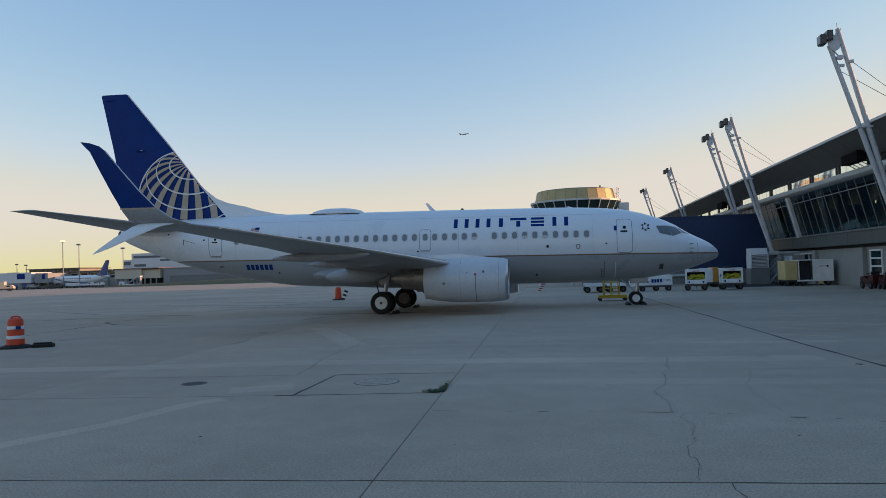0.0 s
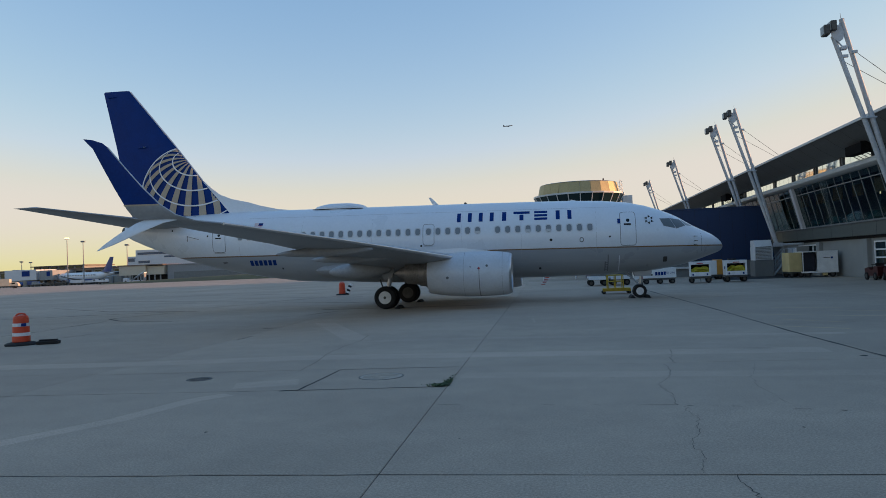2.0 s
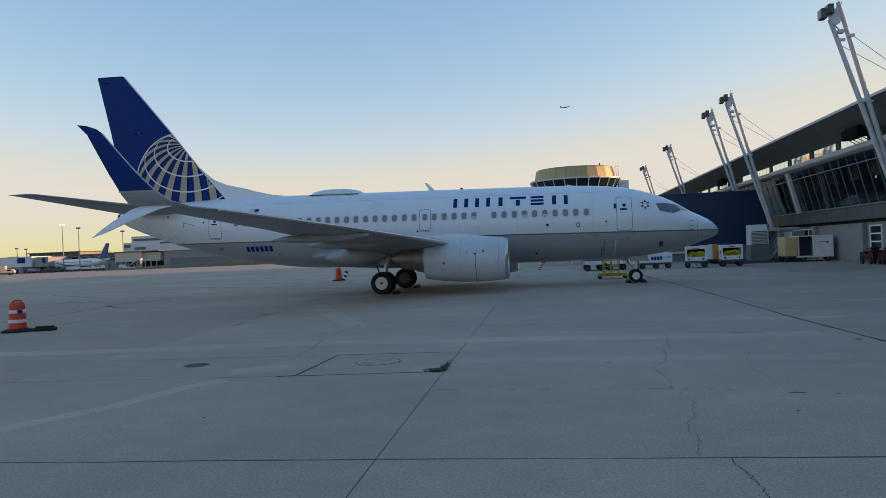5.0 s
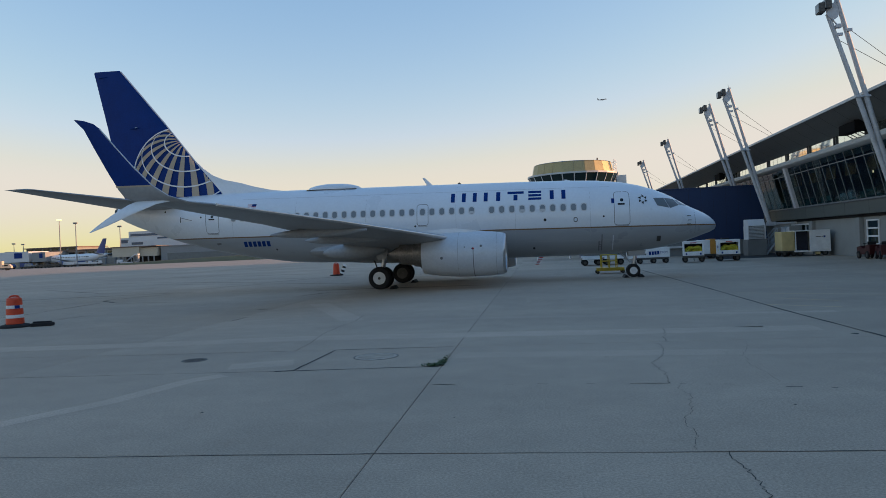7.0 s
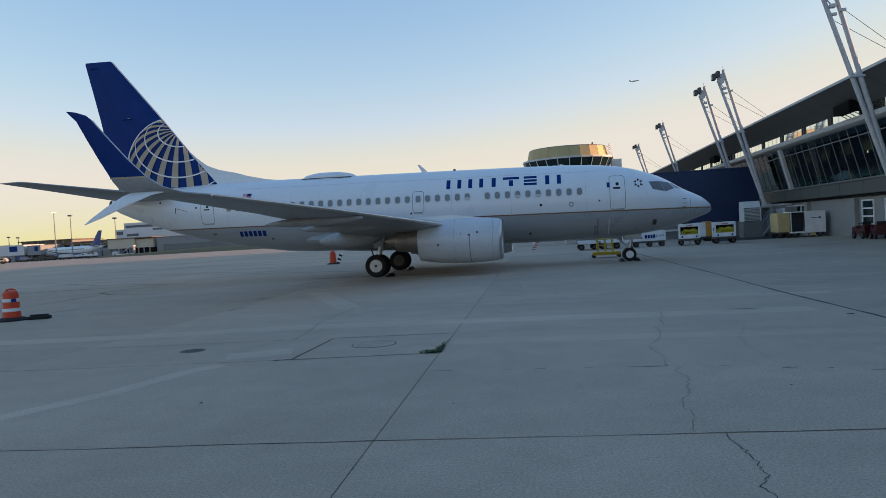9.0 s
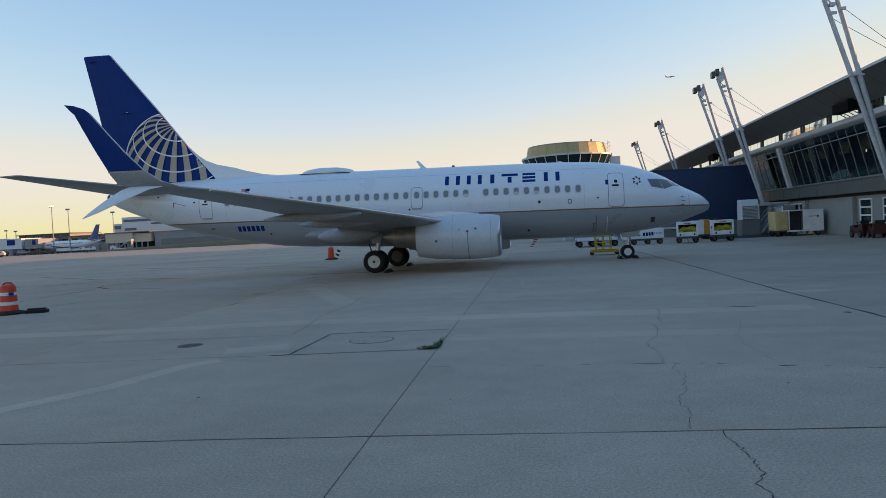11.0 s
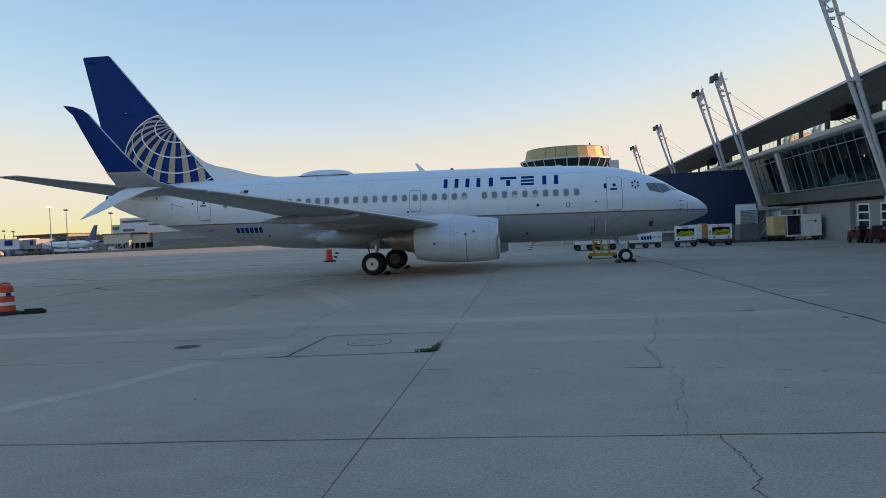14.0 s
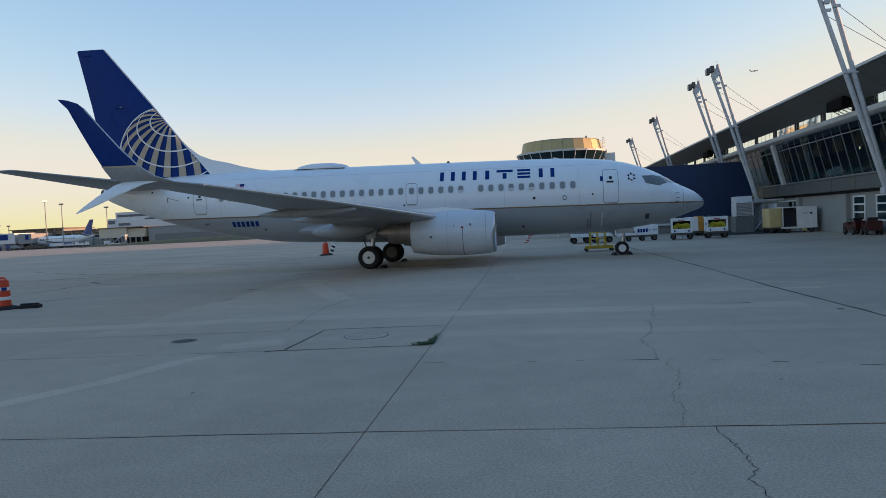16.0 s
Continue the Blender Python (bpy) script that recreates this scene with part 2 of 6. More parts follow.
def fuselage_material():
    """White above the cheat line, a gold line, grey below; fine panel dirt."""
    m = material("aircraft_skin", (0.72, 0.765, 0.82), 0.3, vary=0.03, scale=0.5, fine=8, coat=0.3)
    nt = m.node_tree
    b = nt.nodes["Principled BSDF"]
    old = b.inputs["Base Color"].links[0].from_socket
    tc = nt.nodes.new("ShaderNodeTexCoord")
    sep = nt.nodes.new("ShaderNodeSeparateXYZ")
    nt.links.new(tc.outputs["Object"], sep.inputs[0])
    above = nt.nodes.new("ShaderNodeMath")
    above.operation = "GREATER_THAN"
    above.inputs[1].default_value = 2.72
    line = nt.nodes.new("ShaderNodeMath")
    line.operation = "GREATER_THAN"
    line.inputs[1].default_value = 2.66
    nt.links.new(sep.outputs["Z"], above.inputs[0])
    nt.links.new(sep.outputs["Z"], line.inputs[0])
    stain = nt.nodes.new("ShaderNodeTexNoise")
    stain.inputs["Scale"].default_value = 1.5
    stain.inputs["Detail"].default_value = 6
    mp = nt.nodes.new("ShaderNodeMapping")
    mp.inputs["Scale"].default_value = (0.25, 1, 1.6)
    nt.links.new(tc.outputs["Object"], mp.inputs[0])
    nt.links.new(mp.outputs[0], stain.inputs["Vector"])
    grey = nt.nodes.new("ShaderNodeMix")
    grey.data_type = "RGBA"
    grey.inputs["A"].default_value = (0.27, 0.295, 0.325, 1)
    grey.inputs["B"].default_value = (0.38, 0.405, 0.44, 1)
    nt.links.new(stain.outputs["Fac"], grey.inputs["Factor"])
    low = nt.nodes.new("ShaderNodeMix")
    low.data_type = "RGBA"
    low.inputs["B"].default_value = (0.20, 0.11, 0.05, 1)
    nt.links.new(line.outputs[0], low.inputs["Factor"])
    nt.links.new(grey.outputs["Result"], low.inputs["A"])
    top = nt.nodes.new("ShaderNodeMix")
    top.data_type = "RGBA"
    nt.links.new(above.outputs[0], top.inputs["Factor"])
    nt.links.new(low.outputs["Result"], top.inputs["A"])
    nt.links.new(old, top.inputs["B"])
    nt.links.new(top.outputs["Result"], b.inputs["Base Color"])
    return m


AIRFOIL = [(1.0, 0.0), (0.85, 0.032), (0.65, 0.062), (0.45, 0.082), (0.28, 0.085), (0.15, 0.072), (0.06, 0.048), (0.015, 0.024), (0.0, 0.0)]


def foil_ring(le, chord, thick, up, lean=(0, 0, 1)):
    """A wing section; le: leading edge, chord runs aft (-x), thickness along lean."""
    n = Vector(lean).normalized()
    ring = []
    for u, v in AIRFOIL:
        ring.append(Vector(le) + Vector((-u * chord, 0, 0)) + n * (v * thick / 0.17 * chord))
    for u, v in AIRFOIL[-2:0:-1]:
        ring.append(Vector(le) + Vector((-u * chord, 0, 0)) - n * (v * thick / 0.17 * chord * 0.75))
    return ring


def foil(sections):
    bm = bmesh.new()
    add_loft(bm, [foil_ring(*s) for s in sections])
    return bm


SKIN = fuselage_material()
aircraft = empty("passenger_aircraft", PLANE_AT, "white twin-engine passenger jet with blue tail parked on the apron", "airplane")

bm = bmesh.new()
stations = []
for (x0, *_), (x1, *_) in zip(BODY, BODY[1:]):
    n = max(1, int(abs(x1 - x0) / 0.7))
    stations += [x0 + (x1 - x0) * k / n for k in range(n)]
stations.append(BODY[-1][0])
add_loft(bm, [[body_point(x, 2 * math.pi * k / 56) for k in range(56)] for x in stations])
fuselage = part("fuselage", bm, SKIN, aircraft, "white upper body, grey belly, thin gold line", smooth=True)


def skin_quad(p, out, n=5):
    """A plate on the skin between four (x, z) corners."""
    bm = bmesh.new()
    g = []
    for i in range(n + 1):
        row = []
        for j in range(n + 1):
            u, v = i / n, j / n
            x = (1 - v) * ((1 - u) * p[0][0] + u * p[1][0]) + v * ((1 - u) * p[3][0] + u * p[2][0])
            z = (1 - v) * ((1 - u) * p[0][1] + u * p[1][1]) + v * ((1 - u) * p[3][1] + u * p[2][1])
            row.append(bm.verts.new((x, skin_y(x, z) - out, z)))
        g.append(row)
    for i in range(n):
        for j in range(n):
            bm.faces.new((g[i][j], g[i + 1][j], g[i + 1][j + 1], g[i][j + 1]))
    return bm


# nose, doors, marks on the skin
RED = material("red_paint", (0.45, 0.03, 0.03), 0.4)
PANEL_JOINT = material("fine_panel_joint", (0.42, 0.44, 0.47), 0.5, vary=0.1)
SEAM = material("panel_seam", (0.16, 0.165, 0.18), 0.5, vary=0.15)
for name, x0, x1, z0, z1, lab in (("front_door", -1.02, -0.29, 2.78, 4.42, "white cabin door with a grey seam"), ("rear_door", -22.46, -21.72, 2.95, 4.14, "white rear service door"), ("emergency_exit", -10.89, -10.33, 3.04, 4.10, "overwing exit hatch")):
    door = part(name, skin_grid(x0, x1, z0, z1, 0.006, 3, 8), SKIN, aircraft, lab, smooth=True)
    part("door_seam", skin_outline(x0 - 0.02, x1 + 0.02, z0 - 0.02, z1 + 0.02, 0.024, 0.010, 0.14), SEAM, door)
    if name != "emergency_exit":
        part("door_handle", skin_patch((x0 + x1) / 2 - 0.2, (x0 + x1) / 2 + 0.14, z0 + (z1 - z0) * 0.60, z0 + (z1 - z0) * 0.655, 0.016, corner=0.02), BLACK, door)
        part("door_window", skin_patch((x0 + x1) / 2 - 0.08, (x0 + x1) / 2 + 0.08, z0 + (z1 - z0) * 0.70, z0 + (z1 - z0) * 0.80, 0.016, corner=0.07), DARK_GLASS, door)
    part("door_sill", skin_patch(x0 + 0.04, x1 - 0.04, z0 - 0.07, z0 - 0.03, 0.012), BARE_METAL, door)
COCKPIT_GLASS = glass("cockpit_glass", (0.12, 0.14, 0.15), 0.08)
for q in (((0.95, 4.04), (1.42, 4.05), (1.63, 3.60), (1.10, 3.71)), ((1.49, 4.05), (1.92, 3.99), (2.16, 3.72), (1.72, 3.58))):
    w = part("cockpit_window", skin_quad(q, 0.012), COCKPIT_GLASS, aircraft, "dark cockpit window", smooth=True)
    c = (sum(p[0] for p in q) / 4, sum(p[1] for p in q) / 4)
    part("window_frame", skin_quad([(c[0] + (p[0] - c[0]) * 1.13, c[1] + (p[1] - c[1]) * 1.16) for p in q], 0.007), SEAM, w, smooth=True)
# front window: same glass, coloured paler to stand in for a reflection
part("cockpit_window", skin_quad(((1.99, 3.985), (2.10, 3.975), (2.62, 3.66), (2.24, 3.71)), 0.010), PANE, aircraft, "front cockpit window, its pale reflection put into the colour", smooth=True)
part("radome_seam", skin_quad(((2.95, 2.30), (2.97, 2.30), (2.97, 3.44), (2.95, 3.44)), 0.004, 8), SEAM, aircraft)
for x, z in ((2.58, 3.15), (2.60, 2.93), (2.56, 2.74)):
    y = skin_y(x, z)
    bm = tube((x, y + 0.02, z), (x, y - 0.12, z), 0.025, 0.018, 8)
    add_tube(bm, (x - 0.03, y - 0.12, z), (x + 0.14, y - 0.13, z), 0.018, 0.010, 8)
    part("pitot_probe", bm, DARK_METAL, aircraft)
part("outflow_hatch", skin_patch(1.05, 1.25, 1.92, 2.18, 0.02, corner=0.03), DARK_METAL, aircraft, "dark square air hatch")
for x, z, r in ((-4.42, 3.13, 0.07), (-1.55, 3.22, 0.045), (-5.0, 1.72, 0.06), (-18.6, 2.0, 0.05), (-11.0, 3.0, 0.05)):
    part("skin_port", skin_patch(x - r, x + r, z - r, z + r, 0.008, corner=r * 0.95), BLACK, aircraft)
for x0, x1, z0, z1 in ((-3.02, -2.82, 2.98, 3.22),):
    hatch = part("access_panel", skin_patch(x0, x1, z0, z1, 0.006, corner=0.08), SEAM, aircraft)
    part("panel_plate", skin_patch(x0 + 0.04, x1 - 0.04, z0 + 0.04, z1 - 0.04, 0.012, corner=0.05), WHITE, hatch)
part("tail_flap", skin_quad(((-24.04, 3.58), (-24.0, 3.58), (-24.0, 3.88), (-24.04, 3.88)), 0.006, 4), BLACK, aircraft, "dark edge of an open relief flap")
part("tail_flap", skin_quad(((-24.0, 3.58), (-23.3, 3.66), (-23.32, 3.70), (-24.0, 3.86)), 0.005, 4), LINE_WHITE, aircraft)
part("tail_flap_seam", skin_quad(((-24.0, 3.86), (-23.28, 3.68), (-23.30, 3.655), (-24.0, 3.835)), 0.009, 4), SEAM, aircraft)
part("drain_mast", prism([(-24.62, 3.02), (-24.45, 3.02), (-24.62, 2.86), (-24.70, 2.86)], -0.02, 0.02), DARK_METAL, aircraft)
part("skin_scar", skin_quad(((-22.05, 2.30), (-21.75, 2.36), (-21.82, 2.44), (-22.1, 2.40)), 0.006, 3), SEAM, aircraft, "dark outlet stain on the rear belly")
for x, z in ((-22.76, 3.83), (-25.0, 4.2)):
    part("skin_port", skin_patch(x - 0.05, x + 0.05, z - 0.05, z + 0.05, 0.008, corner=0.045), BLACK, aircraft)
# fine panel joints along the body
for x in (-2.2, -5.9, -8.9, -13.6, -17.4, -20.9):
    part("panel_joint", skin_quad(((x, 1.75), (x + 0.010, 1.75), (x + 0.010, 5.0), (x, 5.0)), 0.0035, 12), PANEL_JOINT, aircraft)
for z, x0, x1 in ((4.72, -20.5, -1.2), (2.05, -7.2, 0.6)):
    part("panel_joint", skin_grid(x0, x1, z, z + 0.010, 0.0035, 60, 1), PANEL_JOINT, aircraft)
# name on the side: plain upright and level bars in its colour
for x0, x1, bars in ((-9.16, -8.40, 2), (-8.04, -7.28, 2), (-6.85, -6.64, 1), (-6.28, -5.46, 0), (-5.23, -4.58, 3), (-4.16, -3.38, 2)):
    if bars == 1:
        spans = [(x0, x1, 4.16, 4.63)]
    elif bars == 2:
        spans = [(x0, x0 + 0.20, 4.16, 4.63), (x1 - 0.20, x1, 4.16, 4.63)]
    elif bars == 0:
        spans = [(x0, x1, 4.50, 4.63), ((x0 + x1) / 2 - 0.10, (x0 + x1) / 2 + 0.10, 4.16, 4.46)]
    else:
        spans = [(x0, x1, z, z + 0.12) for z in (4.16, 4.335, 4.51)]
    for a, b_, z0, z1 in spans:
        part("name_bar", skin_grid(a, b_, z0, z1, 0.006, 3, 4), NAVY, aircraft, "navy name block")
for k in range(6):
    x = -20.41 + k * 0.265
    part("registration_bar", skin_grid(x, x + 0.19, 2.18, 2.46, 0.008, 2, 4), NAVY, aircraft, "dark registration block")
part("door_emblem", skin_patch(-1.16, -1.02, 3.86, 4.10, 0.015), NAVY, aircraft, "small navy emblem")
for k in range(6):
    a = radians(60 * k + 30)
    cx, cz = 0.38 + 0.17 * math.cos(a), 4.02 + 0.17 * math.sin(a)
    tri = [(cx + 0.085 * math.cos(a + b), cz + 0.085 * math.sin(a + b)) for b in (0.4, 2.6, 4.4)]
    part("star_emblem", skin_quad((tri[0], tri[1], tri[2], tri[2]), 0.012, 2), BLACK, aircraft, "small dark emblem piece")
flag = part("flag", skin_patch(-20.09, -19.62, 4.21, 4.45, 0.012), LINE_WHITE, aircraft, "small striped flag")
part("flag_field", skin_patch(-19.86, -19.62, 4.32, 4.45, 0.018), NAVY, flag)
for k in range(4):
    part("flag_stripe", skin_patch(-20.09, -19.87 if k > 1 else -19.63, 4.23 + 0.06 * k, 4.255 + 0.06 * k, 0.015), RED, flag)

# cabin windows
FRAME = material("window_surround", (0.62, 0.63, 0.64), 0.4, vary=0.05)
SHADE = material("window_blind", (0.55, 0.56, 0.57), 0.6, vary=0.05)
wx = [-2.50 - 0.508 * k for k in list(range(10)) + list(range(11, 16))] + [-10.61, -11.17, -11.68] + [-12.2 - 0.508 * k for k in range(18)]
for k, x in enumerate(wx):
    bmw = skin_outline(x - 0.165, x + 0.165, 3.51, 3.93, 0.035, 0.012, 0.13)
    win = part("cabin_window", bmw, FRAME, aircraft, "rounded cabin window")
    part("window_pane", skin_patch(x - 0.122, x + 0.122, 3.552, 3.888, 0.016, corner=0.1), PANE, win)
    if k in (4, 6, 10):
        part("window_blind", skin_patch(x - 0.11, x + 0.11, 3.57, 3.69, 0.022, corner=0.03), SHADE, win)

# wings: leading edge x, lateral, height, chord, thickness
WING = [(-6.5, 1.0, 1.80, 8.0, 0.13), (-7.35, 2.6, 2.00, 7.0, 0.13), (-9.0, 5.6, 2.36, 4.95, 0.12), (-12.1, 11.6, 3.02, 3.15, 0.11), (-14.75, 16.5, 3.52, 1.85, 0.10)]
for side in (-1, 1):
    secs = [((x, side * l, z), c, th, True, (0, 0, 1)) for x, l, z, c, th in WING]
    wing = part("wing", foil(secs), WING_GREY, aircraft, "grey swept wing", smooth=True)
    # bright leading edge
    bm = bmesh.new()
    rings = []
    for x, l, z, c, th in WING[1:]:
        r = 0.03 + 0.012 * c
        rings.append([(x + 0.012 - 0.5 * r + 0.8 * r * math.cos(a), side * l, z + 0.005 + r * math.sin(a) * 0.9) for a in [2 * math.pi * k / 12 for k in range(12)]])
    add_loft(bm, rings)
    part("leading_edge", bm, BARE_METAL, wing, "bare metal leading edge", smooth=True)
    # flap track fairings: aft end, fore end, lateral, centre height, half height, half width
    for a, f, l, z, h, w in ((-15.4, -11.4, 10.4, 2.60, 0.20, 0.17), (-14.95, -10.9, 7.4, 2.36, 0.23, 0.19), (-15.3, -12.2, 3.7, 1.76, 0.42, 0.40)):
        bm = bmesh.new()
        rings = []
        for k in range(13):
            u = k / 12
            s = math.sin(math.pi * min(1, u * 0.98 + 0.01)) ** 0.55 if u < 0.5 else (1 - (2 * u - 1) ** 2.4 * 0.75)
            x = a + (f - a) * u
            rings.append([(x, side * l + w * s * math.cos(t), z + h * s * math.sin(t) + 0.12 * u) for t in [2 * math.pi * q / 14 for q in range(14)]])
        add_loft(bm, rings)
        part("flap_fairing", bm, WING_GREY, wing, "grey canoe-shaped flap fairing", smooth=True)
    # flap and aileron seams under the trailing edge
    for l0, l1, name in ((2.9, 5.4, "flap"), (5.9, 11.2, "flap"), (11.6, 15.6, "aileron")):
        def te(l):
            xs = [w[1] for w in WING]
            return float(np.interp(l, xs, [w[0] - w[3] for w in WING])), float(np.interp(l, xs, [w[2] for w in WING])), float(np.interp(l, xs, [w[3] for w in WING]))
        sec = []
        for l in (l0, l1):
            x, z, c = te(l)
            sec.append(((x + 0.24 * c, side * l, z), 0.248 * c, 0.05, True, (0, 0, 1)))
        part(name, foil(sec), WING_GREY, wing, smooth=True)
    # blended winglet and its lower blade
    low = [((-14.75, side * 16.5, 3.52), 1.85, 0.10, True, (0, 0, 1)), ((-15.35, side * 17.1, 3.60), 1.68, 0.09, True, (0, -side * 0.35, 0.9)),
           ((-15.85, side * 17.42, 3.78), 1.50, 0.09, True, (0, -side * 0.8, 0.5)), ((-16.22, side * 17.55, 4.02), 1.26, 0.09, True, (0, -side, 0.25)), ((-16.32, side * 17.57, 4.12), 1.20, 0.09, True, (0, -side, 0.2))]
    base = part("winglet_base", foil(low), WING_GREY, aircraft, "grey curved winglet root", smooth=True)
    up = [((-16.32, side * 17.57, 4.12), 1.20, 0.09, True, (0, -side, 0.2)), ((-16.86, side * 17.66, 4.67), 0.95, 0.09, True, (0, -side, 0.12)), ((-17.40, side * 17.74, 5.31), 0.73, 0.08, True, (0, -side, 0.1)),
          ((-17.88, side * 17.8, 5.90), 0.54, 0.07, True, (0, -side, 0.1)), ((-18.08, side * 17.82, 6.06), 0.50, 0.05, True, (0, -side, 0.1)), ((-18.40, side * 17.83, 6.17), 0.28, 0.04, True, (0, -side, 0.1)), ((-18.66, side * 17.84, 6.21), 0.06, 0.04, True, (0, -side, 0.1))]
    winglet = part("winglet", foil(up), NAVY, aircraft, "navy upswept winglet", smooth=True)
    part("winglet_line", foil([((-16.29, side * 17.565, 4.09), 1.25, 0.105, True, (0, -side, 0.2)), ((-16.33, side * 17.575, 4.14), 1.22, 0.105, True, (0, -side, 0.2))]), GOLD, winglet)
    edge = bmesh.new()
    pts = [(-15.42, 17.12, 3.61), (-15.88, 17.42, 3.79), (-16.33, 17.57, 4.12), (-16.87, 17.66, 4.68), (-17.41, 17.74, 5.32), (-17.89, 17.8, 5.91)]
    for p, q in zip(pts, pts[1:]):
        add_tube(edge, (p[0] - 0.01, side * p[1], p[2]), (q[0] - 0.01, side * q[1], q[2]), 0.022, 0.02, 8)
    part("winglet_edge", edge, BARE_METAL, winglet, "bare metal winglet edge", smooth=True)
    down = [((-15.75, side * 17.2, 3.68), 1.3, 0.09, True, (0, side * 0.5, 0.85)), ((-16.3, side * 17.42, 3.55), 0.95, 0.08, True, (0, side * 0.8, 0.5)), ((-17.1, side * 17.55, 3.22), 0.66, 0.07, True, (0, side * 0.85, 0.45)), ((-17.85, side * 17.62, 2.90), 0.36, 0.06, True, (0, side * 0.85, 0.45)), ((-18.38, side * 17.66, 2.71), 0.06, 0.05, True, (0, side * 0.85, 0.45))]
    part("lower_winglet", foil(down), WHITE, aircraft, "pale grey lower winglet blade", smooth=True)
    stab = [((-23.6, side * 0.6, 4.44), 4.2, 0.10, True, (0, 0, 1)), ((-28.4, side * 7.12, 5.15), 1.35, 0.09, True, (0, 0, 1)), ((-28.85, side * 7.22, 5.16), 1.0, 0.05, True, (0, 0, 1))]
    part("tailplane", foil(stab), WING_GREY, aircraft, "grey horizontal tailplane", smooth=True)
    # engine
    cy = side * 4.83
    eng = turned([(-6.33, 0.945), (-6.52, 0.985), (-6.9, 1.02), (-7.6, 1.05), (-8.4, 1.05), (-9.2, 1.0), (-9.75, 0.93), (-10.06, 0.87), (-10.08, 0.82), (-9.7, 0.80)], "x", 56, (0, cy, 1.57))
    nac = part("engine_nacelle", eng, NACELLE, aircraft, "pale painted engine nacelle", smooth=True)
    part("inlet_lip", turned([(-6.33, 0.947), (-6.26, 0.925), (-6.205, 0.87), (-6.24, 0.82), (-6.45, 0.78), (-6.9, 0.77), (-7.3, 0.78)], "x", 56, (0, cy, 1.57)), BARE_METAL, nac, "polished inlet lip", smooth=True)
    fan = bmesh.new()
    add_turned(fan, [(-7.3, 0.78), (-7.32, 0.3), (-7.0, 0.2), (-6.8, 0.02)], "x", 24, (0, cy, 1.57))
    for k in range(24):
        a = 2 * math.pi * k / 24
        add_box(fan, -7.28, -7.22, -0.04, 0.04, 0.2, 0.76, m=Matrix.Translation((0, cy, 1.57)) @ Matrix.Rotation(a, 4, "X"))
    part("fan", fan, DARK_METAL, nac)
    core = turned([(-9.7, 0.76), (-10.2, 0.70), (-10.22, 0.64), (-10.5, 0.62), (-10.52, 0.56), (-11.15, 0.50), (-11.2, 0.46), (-11.1, 0.36), (-11.4, 0.28), (-11.75, 0.06)], "x", 36, (0, cy, 1.66))
    part("exhaust_nozzle", core, HEAT_METAL, nac, "dark heat-stained exhaust nozzle", smooth=True)
    part("nacelle_seam", turned([(-8.366, 1.046), (-8.363, 1.0535), (-8.357, 1.0535), (-8.354, 1.046)], "x", 56, (0, cy, 1.57)), SEAM, nac, smooth=True)
    part("lip_seam", turned([(-6.62, 0.985), (-6.617, 1.001), (-6.611, 1.0015), (-6.608, 0.985)], "x", 56, (0, cy, 1.57)), SEAM, nac, smooth=True)
    bm = bmesh.new()
    arcs = [[(-7.65 + d, cy + side * 1.056 * math.cos(radians(a)), 1.57 + 1.056 * math.sin(radians(a))) for a in range(14, -92, -6)] for d in (-0.016, 0.016)]
    add_loft(bm, arcs, cap=False, closed=False)
    part("cowl_latch_line", bm, SEAM, nac, "dark latch line down the cowl", smooth=True)
    for x, z, r, mat in ((-7.30, 1.94, 0.055, SEAM), (-7.66, 1.83, 0.05, RED), (-7.70, 1.83, 0.03, NAVY), (-9.1, 1.42, 0.065, SEAM), (-8.05, 1.90, 0.03, SEAM)):
        y = cy + side * math.sqrt(1.05 ** 2 - (z - 1.57) ** 2) * (1 if x > -9 else 0.962)
        part("nacelle_mark", turned([(0, r), (0.012 * side, r)], "y", 14, (x, y, z)), mat, nac)
    bm = bmesh.new()
    add_loft(bm, [[(-7.2, cy - 0.12, 2.5), (-7.2, cy + 0.12, 2.5), (-7.2, cy + 0.1, 2.62), (-7.2, cy - 0.1, 2.62)], [(-8.6, cy - 0.2, 2.3), (-8.6, cy + 0.2, 2.3), (-8.6, cy + 0.18, 2.78), (-8.6, cy - 0.18, 2.78)],
                  [(-10.2, cy - 0.2, 2.15), (-10.2, cy + 0.2, 2.15), (-10.2, cy + 0.2, 2.7), (-10.2, cy - 0.2, 2.7)], [(-11.4, cy - 0.08, 2.4), (-11.4, cy + 0.08, 2.4), (-11.4, cy + 0.08, 2.55), (-11.4, cy - 0.08, 2.55)]])
    part("engine_pylon", bm, WHITE, aircraft, "pale engine pylon", smooth=True)
    # main undercarriage
    gear = part("main_gear", tube((-12.6, side * 2.85, 0.45), (-12.3, side * 2.9, 2.1), 0.10, 0.13, 14), BARE_METAL, aircraft, "grey landing gear leg")
    part("side_strut", tube((-12.5, side * 2.8, 1.0), (-12.5, side * 1.7, 1.75), 0.05, None, 8), DARK_METAL, gear)
    part("drag_link", tube((-12.75, side * 2.86, 0.75), (-12.95, side * 2.86, 1.35), 0.035, None, 8), DARK_METAL, gear)
    part("axle", tube((-12.6, side * 2.3, 0.45), (-12.6, side * 3.4, 0.45), 0.07, None, 10), DARK_METAL, gear)
    part("gear_door", prism([(-12.2, 1.42), (-12.02, 2.05), (-12.62, 2.12), (-12.72, 1.55), (-12.6, 1.33)], side * 3.42, side * 3.46), WING_GREY, gear, "grey gear door")


